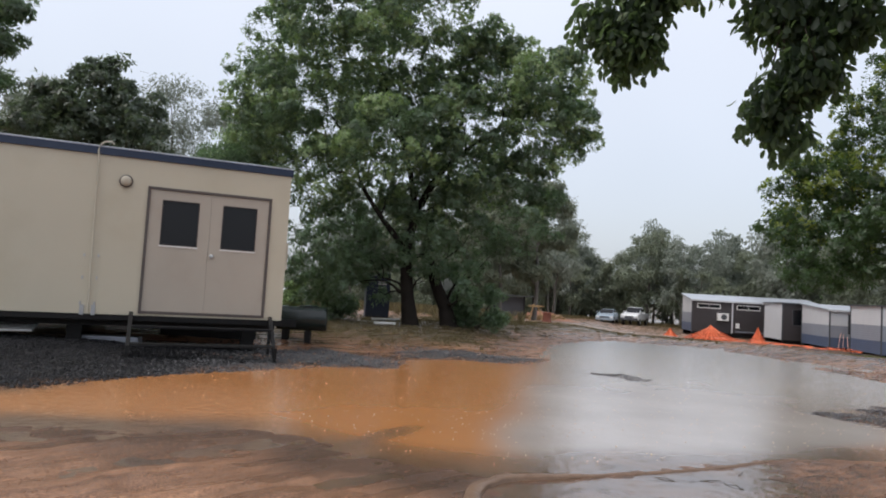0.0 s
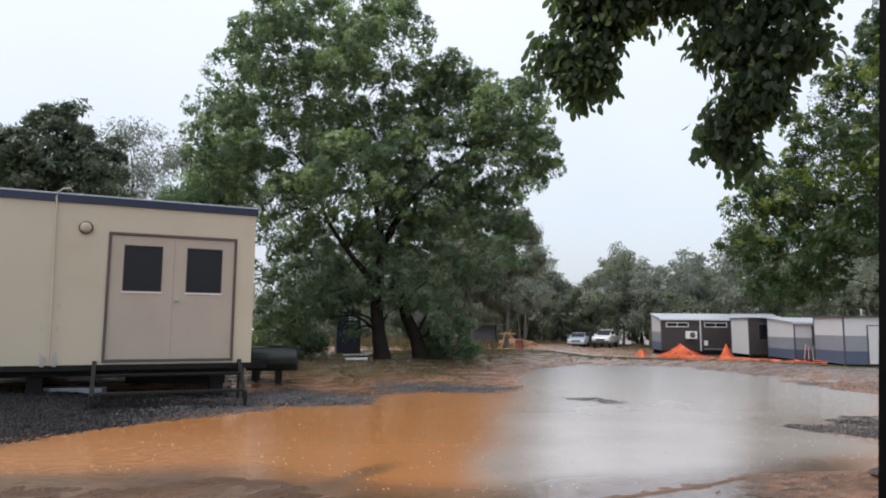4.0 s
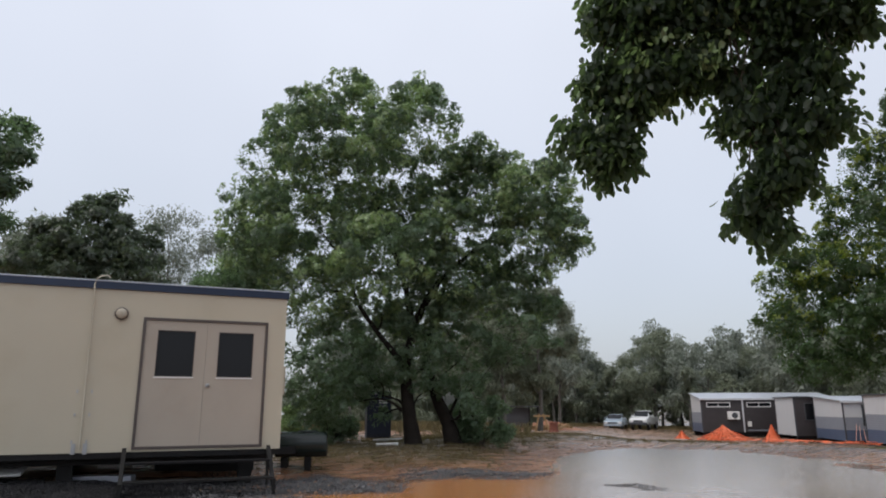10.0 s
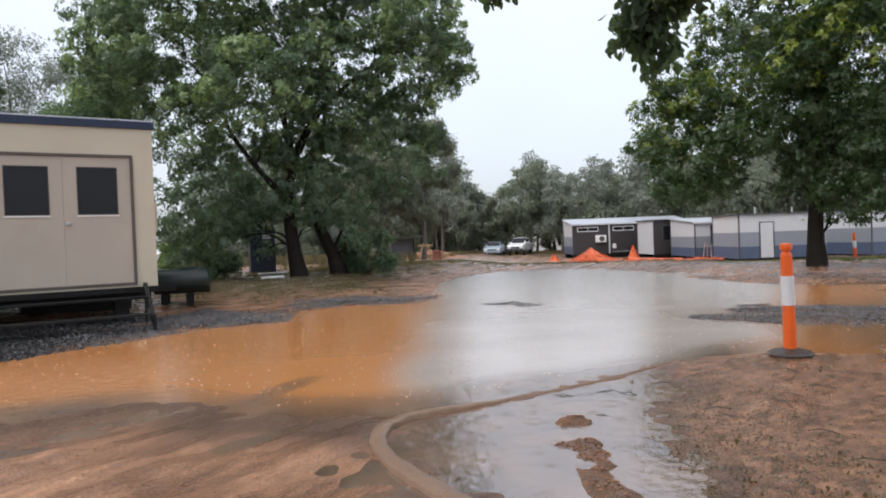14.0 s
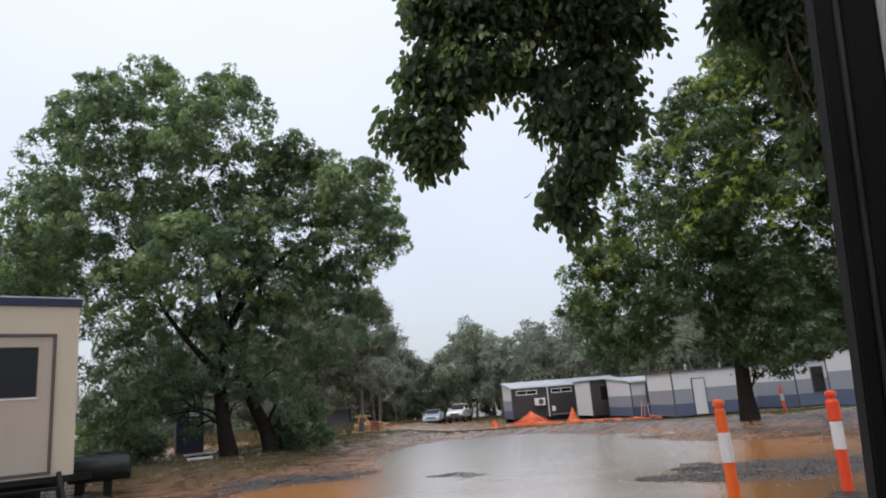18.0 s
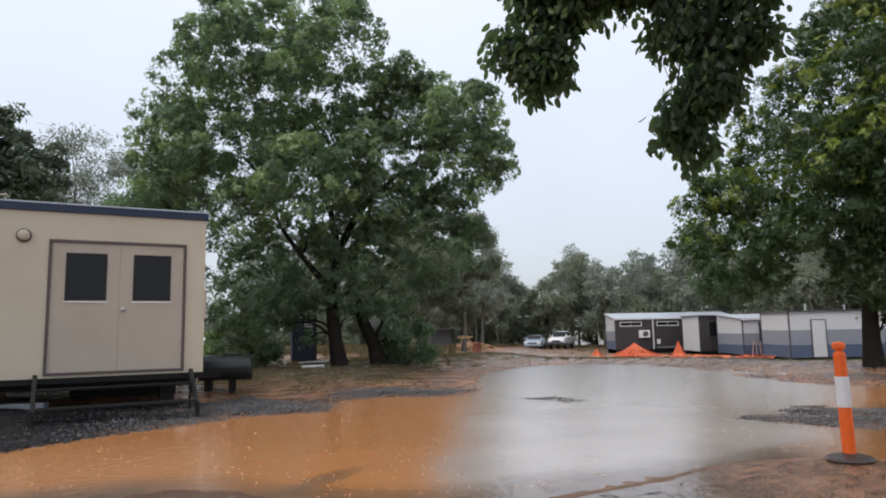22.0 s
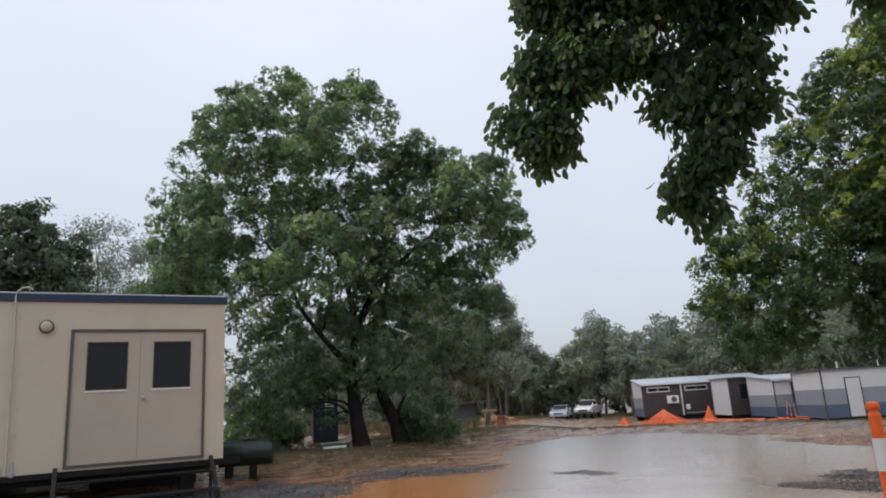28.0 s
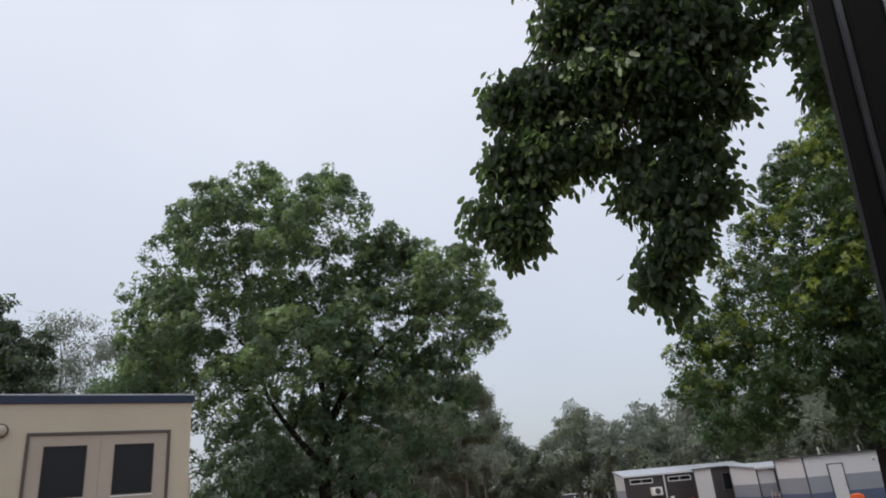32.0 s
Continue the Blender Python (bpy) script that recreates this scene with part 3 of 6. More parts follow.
# ---- ground ----
def spread(lo, hi, fine, limit, growth):
    """Grid lines: even between lo and hi, then wider and wider out to the limit."""
    mid = list(np.arange(lo, hi + fine / 2, fine))
    for sign, lines in ((-1, []), (1, [])):
        at, gap = (lo, fine) if sign < 0 else (mid[-1], fine)
        while abs(at) < limit:
            gap *= growth
            at += sign * gap
            lines.append(at)
        mid = lines[::-1] + mid if sign < 0 else mid + lines
    return np.array(mid)


def sheet(xs, ys):
    X, Y = np.meshgrid(xs, ys)
    nx, ny = len(xs), len(ys)
    k = np.arange(nx * ny).reshape(ny, nx)
    return X.ravel(), Y.ravel(), np.stack([k[:-1, :-1], k[:-1, 1:], k[1:, 1:], k[1:, :-1]], -1).reshape(-1, 4)


gx, gy, gq = sheet(spread(-5.0, 7.0, 0.045, 2500, 1.06), spread(2.0, 10.0, 0.045, 2500, 1.055))
gz, *gmasks = zones(gx, gy)
ground = big_mesh("ground", np.stack([gx, gy, gz], -1), gq, "ground", None, "", True)
tagged(ground, "wet red earth yard with puddles and gravel", "ground", "", "structure")
for mask, title in zip(gmasks, ("gravel", "turf", "sand", "soil", "silt")):
    a = ground.data.attributes.new(title, "FLOAT", "POINT")
    a.data.foreach_set("value", np.asarray(mask, np.float32))

px, py, pq = sheet(np.arange(-10, 15.6, 0.12), np.arange(1.8, 25.1, 0.12))
pmain, ppool = inside(px, py, PUDDLE), inside(px, py, POOL)
keep = (np.minimum(pmain, ppool) < np.where(py < 8, 2.6, np.where(px > 7, 4.0, 0.9))) & (py > 2.2)
pq = pq[keep[pq].all(1)]
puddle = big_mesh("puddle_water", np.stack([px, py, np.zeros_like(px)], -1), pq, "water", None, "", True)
tagged(puddle, "shallow orange muddy puddle dimpled by rain", "puddle", "", "structure")
tongue = np.abs(0.875 * (px + 0.95) - 0.485 * (py - 5.3)) + 0.12 * wobble(px, py, 0.5, 27)
shal = np.maximum.reduce([step(0.3, 0.05, tongue) * step(6.9, 6.3, py) * step(-1.3, -0.9, px) * 0.9, step(-0.9, 0.1, pmain + 0.4 * wobble(px, py, 0.9, 3)) * step(5.0, 3.5, px) * step(9.0, 6.6, py), step(0.5, -0.1, ppool), 0.75 * step(4.7, 6.4, px + 0.4 * wobble(px, py, 1.2, 33)) * step(10.8, 8.8, py)])
pale = step(0.45, -0.45, inside(px, py, SKY_SHEEN) + 0.4 * wobble(px, py, 1.5, 19))
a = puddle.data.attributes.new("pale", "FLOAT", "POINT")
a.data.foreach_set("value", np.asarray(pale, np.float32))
a = puddle.data.attributes.new("shallow", "FLOAT", "POINT")
a.data.foreach_set("value", np.asarray(shal, np.float32))


# ---- kerb round the garden bed ----
def smooth_line(pts, n):
    """Points along a smooth curve through pts."""
    P = [Vector((*p, 0)[:3]) for p in pts]
    P = [2 * P[0] - P[1]] + P + [2 * P[-1] - P[-2]]
    out = []
    for i in range(1, len(P) - 2):
        for k in range(n):
            t = k / n
            a, b, c, d = P[i - 1 : i + 3]
            out.append(0.5 * (2 * b + (c - a) * t + (2 * a - 5 * b + 4 * c - d) * t * t + (3 * b - a - 3 * c + d) * t ** 3))
    return out + [P[-2]]


line = smooth_line(KERB, 5)
kv, kf = [], []
rng = random.Random(5)
for i, p in enumerate(line):
    d = (line[min(i + 1, len(line) - 1)] - line[max(i - 1, 0)]).normalized()
    s = Vector((d.y, -d.x, 0))
    sunk = max(0.0, min(1.0, (p.x - 0.55) / 0.9)) if p.y > 4.5 else 0.0
    w = 0.055 - 0.036 * sunk + 0.006 * (1 - sunk) * rng.uniform(-1, 1)
    top = 0.034 - 0.022 * sunk + 0.007 * (1 - 0.8 * sunk) * rng.uniform(-1, 1) + 0.012 * max(0, min(1, (p.x - 3.6) / 1.0))
    for off, z in ((-w, -0.12), (-w, top - 0.015), (-w + 0.015, top), (w - 0.015, top + 0.004), (w, top - 0.012), (w, -0.12)):
        kv.append(p + s * off + Vector((0, 0, z)))
for i in range(len(line) - 1):
    for k in range(5):
        q = i * 6 + k
        kf.append((q, q + 6, q + 7, q + 1))
kerb = mesh_ob("kerb", kv, kf, "concrete", None, "", True)
tagged(kerb, "low curved concrete kerb stained by mud", "kerb", "", "structure")


# ---- trees ----
def leaves(centres, sizes, count, rng, length, width, droop=0.5, tufts=15, core=0.22, tuft=0.4):
    """Folded leaves in rounded tufts that sit round soft balls. Returns verts and quads."""
    centres, sizes = np.asarray(centres, float), np.asarray(sizes, float)
    way = rng.normal(size=(len(sizes) * tufts, 3)) 
    way /= np.linalg.norm(way, axis=1)[:, None]
    R = np.repeat(sizes, tufts)
    mid = np.repeat(centres, tufts, 0) + way * (R * rng.uniform(0.4, 0.92, len(R)))[:, None] * np.array([1, 1, 0.9])
    sub = R * tuft * rng.uniform(0.4, 1.2, len(R))
    mid, sub = np.concatenate([mid, centres]), np.concatenate([sub, sizes * 0.75])
    share = np.concatenate([sub[:-len(sizes)] ** 2 * (1 - core) / (sub[:-len(sizes)] ** 2).sum(), sizes ** 2 * core / (sizes ** 2).sum()])
    ids = rng.choice(len(mid), count, p=share / share.sum())
    out = rng.normal(size=(count, 3))
    out /= np.linalg.norm(out, axis=1)[:, None]
    at = mid[ids] + out * (sub[ids] * rng.rand(count) ** 0.45)[:, None] * np.array([1, 1, 0.75])
    d = rng.normal(size=(count, 3)) * 0.6 + out * 0.7
    d[:, 2] -= droop
    d /= np.linalg.norm(d, axis=1)[:, None]
    side = np.cross(d, rng.normal(size=(count, 3)) * 0.7 + np.array([0, 0, 1.0]))
    side /= np.linalg.norm(side, axis=1)[:, None] + 1e-9
    up = np.cross(side, d)
    ln, wd = length * rng.uniform(0.6, 1.25, count)[:, None], width * rng.uniform(0.7, 1.2, count)[:, None]
    v = np.stack([at, at + d * ln * 0.4 + side * wd * 0.5 + up * wd * 0.18, at + d * ln, at + d * ln * 0.4 - side * wd * 0.5 + up * wd * 0.18], 1)
    return v.reshape(-1, 3), np.arange(count * 4).reshape(count, 4)


def broad_leaves(centres, sizes, count, rng, length, width, droop=1.1, clump=0.085):
    """Rounded leaves, two rows of faces each, hanging in clusters."""
    centres, sizes = np.asarray(centres, float), np.asarray(sizes, float)
    share = sizes ** 2 / (sizes ** 2).sum()
    per = 13
    ids = rng.choice(len(centres), count // per, p=share)
    way = rng.normal(size=(len(ids), 3))
    way /= np.linalg.norm(way, axis=1)[:, None]
    tips = centres[ids] + way * (sizes[ids] * rng.rand(len(ids)) ** 0.45)[:, None]
    n = len(ids) * per
    at = np.repeat(tips, per, 0) + np.clip(rng.normal(size=(n, 3)), -1.3, 1.3) * clump
    d = rng.normal(size=(n, 3)) * 0.55 + np.repeat(way, per, 0) * 0.25
    d[:, 2] -= droop
    d /= np.linalg.norm(d, axis=1)[:, None]
    side = np.cross(d, rng.normal(size=(n, 3)))
    side /= np.linalg.norm(side, axis=1)[:, None] + 1e-9
    up = np.cross(side, d)
    ln, wd = length * rng.uniform(0.65, 1.25, n)[:, None], width * rng.uniform(0.75, 1.2, n)[:, None]
    rows = [(0.0, 0.06), (0.28, 0.8), (0.62, 1.0), (0.88, 0.6), (1.0, 0.1)]
    vs = []
    for f, w in rows:
        bend = up * ln * (-0.18 * f * f)
        for s, lift in ((-0.5, 0.16), (0.0, 0.0), (0.5, 0.16)):
            vs.append(at + d * ln * f + side * wd * w * s + up * wd * lift * w + bend)
    v = np.stack(vs, 1)
    quads = []
    for r in range(4):
        for s in range(2):
            quads.append([r * 3 + s, r * 3 + s + 1, r * 3 + s + 4, r * 3 + s + 3])
    q = (np.arange(n) * 15)[:, None, None] + np.array(quads)[None]
    return v.reshape(-1, 3), q.reshape(-1, 4)


def whorls(centres, sizes, count, rng, length, width, droop=0.35, core=0.2, knot=0.26, per=8):
    """Leaves in whorls at the twig tips; the tips sit on small knots that cover soft balls."""
    centres, sizes = np.asarray(centres, float), np.asarray(sizes, float)
    share = sizes ** 2 / (sizes ** 2).sum()
    n_knot = int(19 * (sizes ** 2).sum())
    ids = rng.choice(len(sizes), n_knot, p=share)
    way = rng.normal(size=(n_knot, 3)) + np.array([0, 0, 0.2])
    way /= np.linalg.norm(way, axis=1)[:, None]
    mid = centres[ids] + way * (sizes[ids] * rng.uniform(0.5, 1.0, n_knot))[:, None] * np.array([1, 1, 0.9])
    rad = knot * rng.uniform(0.55, 1.35, n_knot) * np.clip(sizes[ids], 0.6, 1.2) ** 0.5
    n_tip = int(count * (1 - core)) // per
    k = rng.choice(n_knot, n_tip, p=rad ** 2 / (rad ** 2).sum())
    axis = rng.normal(size=(n_tip, 3)) + 0.55 * way[k] + np.array([0, 0, 0.35])
    axis /= np.linalg.norm(axis, axis=1)[:, None]
    tip = mid[k] + axis * (rad[k] * rng.rand(n_tip) ** 0.33)[:, None] * np.array([1, 1, 0.7])
    n = n_tip * per
    ax = np.repeat(axis, per, 0)
    out = np.cross(ax, rng.normal(size=(n, 3)))
    out /= np.linalg.norm(out, axis=1)[:, None] + 1e-9
    d = ax * rng.uniform(0.1, 0.6, n)[:, None] + out + rng.normal(size=(n, 3)) * 0.15
    at = np.repeat(tip, per, 0) + rng.normal(size=(n, 3)) * length * 0.12
    # loose leaves inside
    m = count - n
    j = rng.choice(len(sizes), m, p=share)
    loose = rng.normal(size=(m, 3))
    loose /= np.linalg.norm(loose, axis=1)[:, None]
    at = np.concatenate([at, centres[j] + loose * (sizes[j] * 0.85 * rng.rand(m) ** 0.5)[:, None]])
    d = np.concatenate([d, rng.normal(size=(m, 3)) * 0.6 + loose * 0.5])
    ax = np.concatenate([ax, rng.normal(size=(m, 3)) * 0.7 + np.array([0, 0, 1.0])])
    d[:, 2] -= droop
    d /= np.linalg.norm(d, axis=1)[:, None]
    side = np.cross(d, ax)
    side /= np.linalg.norm(side, axis=1)[:, None] + 1e-9
    up = np.cross(side, d)
    ln, wd = length * rng.uniform(0.6, 1.25, count)[:, None], width * rng.uniform(0.7, 1.2, count)[:, None]
    v = np.stack([at, at + d * ln * 0.45 + side * wd * 0.5 + up * wd * 0.2, at + d * ln - up * ln * 0.1, at + d * ln * 0.45 - side * wd * 0.5 + up * wd * 0.2], 1)
    return v.reshape(-1, 3), np.arange(count * 4).reshape(count, 4)


def crown_masses(outline, gaps, seed, small, large, pack, deep):
    """Balls (across, up, back, radius) that fill a crown's outline, the large ones first, round some gaps."""
    r = random.Random(seed)
    pts = [Vector(p) for p in outline]
    xs, ys = [p.x for p in pts], [p.y for p in pts]
    out = []
    for k in range(9):
        R = large + (small - large) * k / 8
        for _ in range(900):
            p = Vector((r.uniform(min(xs), max(xs)), r.uniform(min(ys), max(ys))))
            within, rim = False, 99.0
            for a, b in zip(pts, pts[1:] + pts[:1]):
                if (a.y > p.y) != (b.y > p.y) and p.x < (b.x - a.x) * (p.y - a.y) / (b.y - a.y) + a.x:
                    within = not within
                t = max(0.0, min(1.0, (p - a).dot(b - a) / max((b - a).length_squared, 1e-9)))
                rim = min(rim, (p - a - (b - a) * t).length)
            if not within or rim < R * 0.88 or any((p - Vector(g[:2])).length < g[2] + R * 0.75 for g in gaps):
                continue
            if any(math.hypot(p.x - o[0], p.y - o[1]) < pack * (R + o[3]) for o in out):
                continue
            d = min(deep, 0.3 + rim * 0.9)
            out.append((p.x, p.y, r.uniform(-d, d), R))
    return out


def limb_path(a, b, rng, n=7, sag=0.12, bend=0.08):
    a, b = Vector(a), Vector(b)
    d = (b - a).length
    j1, j2 = Vector([rng.uniform(-1, 1) for _ in range(3)]) * d * bend, Vector([rng.uniform(-1, 1) for _ in range(3)]) * d * bend
    pts = []
    for k in range(n):
        t = k / (n - 1)
        p = a.lerp(b, t) + j1 * math.sin(math.pi * t) + j2 * math.sin(2 * math.pi * t)
        p.z += sag * d * math.sin(math.pi * t)
        pts.append(p)
    return pts


def tree(name, place, turn, balls, trunk, girth, count, size, label, bark="bark", leaf="leaf", seed=1, fresh=0.0, twigs=3, droop=0.5, tufts=15, core=0.22, tuft=0.4, slim=0.45, stems=(), whorled=False, upper_leaf="leaf_fresh"):
    """balls: (across, up, back, radius) of the crown's masses; trunk: points from the root up; stems: more such lines, with their girth."""
    t = thing(name, place, turn, label, "tree")
    r1, rng = random.Random(seed), np.random.RandomState(seed)
    centres = np.array([(b[0], b[2], b[1]) for b in balls], float)
    sizes = np.array([b[3] for b in balls], float)
    tp = [Vector(p) for p in trunk]
    nodes = []
    for i, (line, g) in enumerate([(trunk, girth)] + list(stems)):
        verts, faces = [], []
        line = [Vector(p) for p in line]
        n = len(line)
        rad = [g * (1.18 if j == 0 and line[0].z < 0.1 else 1.0) * (1 - 0.88 * j / (n - 1)) for j in range(n)]
        fine = smooth_line(line, 4)
        tube(verts, faces, fine, list(np.interp(np.linspace(0, 1, len(fine)), np.linspace(0, 1, n), rad)), 12)
        mesh_ob("limb" if i else "trunk", verts, faces, bark, t, "", True)
        nodes += list(zip(line[1:], rad[1:]))
    verts, faces = [], []
    # limbs fork one from another: the masses nearest the trunk first
    for i in sorted(range(len(sizes)), key=lambda i: (Vector(centres[i]) - tp[len(tp) // 2]).length):
        c, s = Vector(centres[i]), sizes[i]
        root, r_root = min(nodes, key=lambda e: (e[0] - c).length + 1.2 * max(0, e[0].z - c.z + 0.4) - 0.8 * e[1])
        p = limb_path(root, c, r1, 7)
        r0 = min(r_root * 0.7, 0.02 + 0.02 * (c - root).length)
        rs = [r0 * (1 - 0.7 * j / 6) for j in range(7)]
        tube(verts, faces, p, rs, 6)
        nodes += [(p[j], rs[j]) for j in (2, 4, 6)]
        for _ in range(twigs):
            e = c + Vector([r1.gauss(0, 1) for _ in range(3)]).normalized() * s * r1.uniform(0.6, 1.0)
            q = limb_path(p[r1.randint(3, 6)], e, r1, 5)
            tube(verts, faces, q, [max(0.005, r0 * 0.3 * (1 - 0.8 * j / 4)) for j in range(5)], 4)
    tagged(mesh_ob("branchwork", verts, faces, bark, t, "", True), kind="stuff")

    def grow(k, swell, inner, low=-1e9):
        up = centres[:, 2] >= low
        if whorled:
            return whorls(centres[up], sizes[up] * swell, k, rng, size, size * slim, droop, inner)
        return leaves(centres[up], sizes[up] * swell, k, rng, size, size * slim, droop, tufts, inner, tuft)

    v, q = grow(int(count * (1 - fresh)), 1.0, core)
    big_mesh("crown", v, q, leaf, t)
    # fresh leaves kept to the upper masses: top light put into leaf colour
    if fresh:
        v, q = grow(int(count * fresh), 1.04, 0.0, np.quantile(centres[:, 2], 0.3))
        big_mesh("fresh_lit_leaves", v, q, upper_leaf, t, "fresh leaves, coloured lighter for the lit upper crown")
    return t


# large tree beyond the site office
BIG = [(-5.9, 6.1), (-5.3, 6.8), (-5.5, 8.2), (-5.4, 9.0), (-5.1, 9.6), (-4.4, 9.7), (-4.0, 10.0), (-3.9, 11.0), (-3.1, 11.0), (-2.3, 11.2), (-2.0, 11.9), (-1.3, 11.8), (-0.5, 10.8), (-0.1, 11.5), (0.5, 11.2), (1.3, 10.4), (1.6, 9.6), (2.6, 9.1), (3.7, 8.7), (4.4, 8.2), (5.3, 7.5), (5.6, 6.2), (5.4, 5.4), (4.4, 4.7), (4.6, 3.8), (4.4, 2.8), (3.6, 2.2), (2.9, 2.0), (2.3, 1.2), (2.3, 0.2), (1.6, 0.1), (1.1, 1.3), (0.3, 1.2), (-0.2, 1.4), (-0.8, 0.2), (-1.6, 0.9), (-1.9, -0.1), (-3.3, -0.1), (-3.6, 2.4), (-4.1, 4.2)]
BIG_GAPS = [(-3.7, 4.3, 0.1), (-3.5, 3.2, 0.1), (2.2, 3.7, 0.05), (-3.2, 6.9, 0.0), (-0.1, 7.6, 0.02), (1.7, 6.9, 0.0)]
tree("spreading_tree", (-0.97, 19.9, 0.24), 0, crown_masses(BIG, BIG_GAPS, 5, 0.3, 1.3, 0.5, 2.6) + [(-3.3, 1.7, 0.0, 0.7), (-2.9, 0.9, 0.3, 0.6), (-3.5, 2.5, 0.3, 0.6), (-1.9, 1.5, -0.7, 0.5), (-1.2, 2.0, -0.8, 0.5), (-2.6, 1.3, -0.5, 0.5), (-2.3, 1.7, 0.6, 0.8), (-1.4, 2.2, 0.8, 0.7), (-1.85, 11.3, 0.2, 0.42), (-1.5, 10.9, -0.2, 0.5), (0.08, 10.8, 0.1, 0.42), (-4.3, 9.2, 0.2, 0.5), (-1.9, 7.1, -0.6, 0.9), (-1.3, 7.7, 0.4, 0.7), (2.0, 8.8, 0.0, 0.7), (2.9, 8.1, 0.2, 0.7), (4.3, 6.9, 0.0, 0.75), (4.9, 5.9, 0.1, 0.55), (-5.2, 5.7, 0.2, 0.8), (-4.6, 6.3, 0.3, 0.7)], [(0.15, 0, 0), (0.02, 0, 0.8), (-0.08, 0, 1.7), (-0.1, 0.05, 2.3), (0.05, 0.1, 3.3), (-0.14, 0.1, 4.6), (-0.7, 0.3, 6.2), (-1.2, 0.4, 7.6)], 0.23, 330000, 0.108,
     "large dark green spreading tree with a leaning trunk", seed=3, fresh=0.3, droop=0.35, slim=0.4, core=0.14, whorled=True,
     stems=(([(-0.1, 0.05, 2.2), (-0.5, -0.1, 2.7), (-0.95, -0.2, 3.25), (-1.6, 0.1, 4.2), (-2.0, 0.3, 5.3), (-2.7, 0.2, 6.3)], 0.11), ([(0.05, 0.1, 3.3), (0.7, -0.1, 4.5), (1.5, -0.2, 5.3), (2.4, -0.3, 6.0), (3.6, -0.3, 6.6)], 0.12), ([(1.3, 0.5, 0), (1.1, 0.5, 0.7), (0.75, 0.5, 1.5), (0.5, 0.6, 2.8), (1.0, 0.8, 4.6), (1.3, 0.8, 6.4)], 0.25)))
# shade tree in front of the cabins
SHADE = [(3.5, 14.9), (2.3, 14.2), (1.4, 13.2), (0.8, 12.5), (0.4, 11.7), (-0.4, 10.9), (-1.1, 10.0), (-1.5, 9.1), (-2.4, 8.7), (-3.3, 7.7), (-4.2, 6.6), (-5.4, 5.4), (-5.6, 4.3), (-4.8, 3.1), (-4.5, 2.0), (-2.8, 1.8), (-1.9, 2.5), (-1.7, 3.3), (-0.9, 2.8), (-0.7, 2.0), (-0.1, 1.6), (0.4, 1.1), (0.6, 0.7), (1.2, 1.2), (1.8, 1.4), (2.5, 2.0), (3.1, 2.1), (5.1, 2.9), (6.5, 4.6), (6.6, 8.6), (6.2, 13.0), (4.4, 15.6)]
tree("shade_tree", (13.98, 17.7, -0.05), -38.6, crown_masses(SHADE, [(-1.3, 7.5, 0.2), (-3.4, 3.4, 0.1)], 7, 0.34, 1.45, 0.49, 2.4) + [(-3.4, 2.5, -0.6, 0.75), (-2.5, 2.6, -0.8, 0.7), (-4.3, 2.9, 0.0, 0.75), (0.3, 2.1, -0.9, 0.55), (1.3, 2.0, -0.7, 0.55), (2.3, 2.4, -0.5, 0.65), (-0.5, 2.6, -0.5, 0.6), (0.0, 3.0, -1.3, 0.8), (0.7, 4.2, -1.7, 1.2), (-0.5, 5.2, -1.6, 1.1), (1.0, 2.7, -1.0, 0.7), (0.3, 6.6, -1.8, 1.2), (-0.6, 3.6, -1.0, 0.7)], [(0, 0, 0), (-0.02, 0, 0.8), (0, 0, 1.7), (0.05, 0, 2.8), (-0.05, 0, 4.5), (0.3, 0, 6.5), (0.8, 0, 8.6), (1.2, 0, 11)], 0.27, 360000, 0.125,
     "dense rounded shade tree with glossy green leaves", seed=8, fresh=0.15, droop=0.35, slim=0.38, core=0.2, whorled=True, leaf="leaf_shade", upper_leaf="leaf_yellow",
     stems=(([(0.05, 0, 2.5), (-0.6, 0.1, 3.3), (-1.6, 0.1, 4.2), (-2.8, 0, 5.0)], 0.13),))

# tree over the vehicle: its trunk stands behind, one bough hangs into the view
HANG = [(-0.33, 5.96, 0.1, 0.35), (0.25, 5.68, 0.09, 0.51), (0.91, 5.31, 0.01, 0.49), (-0.19, 5.14, 0.1, 0.35), (0.32, 4.91, 0.09, 0.45), (0.84, 4.76, 0.02, 0.44), (1.17, 4.55, -0.04, 0.18), (-0.85, 4.5, 0.04, 0.23), (-0.53, 4.46, 0.08, 0.38), (-0.04, 4.45, 0.1, 0.43), (0.49, 4.34, 0.08, 0.43), (0.9, 4.09, 0.02, 0.22), (-0.93, 3.93, 0.03, 0.2), (-0.6, 3.9, 0.07, 0.34), (-0.13, 3.95, 0.1, 0.27), (0.14, 3.74, 0.1, 0.15), (0.4, 4.0, 0.1, 0.17), (-0.78, 3.6, 0.05, 0.18), (0.42, 3.6, 0.08, 0.14), (0.63, 3.72, 0.06, 0.24), (-1.11, 3.45, 0, 0.16), (-0.87, 3.29, 0.04, 0.26), (0.11, 3.46, 0.1, 0.21), (0.44, 3.31, 0.09, 0.23), (0.65, 3.32, 0.06, 0.17), (0.03, 2.68, 0.1, 0.12), (0.18, 2.52, 0.1, 0.09), (0.4, 2.95, 0.06, 0.14), (0.25, 2.99, 0.09, 0.23), (0.12, 2.72, 0.1, 0.18)]
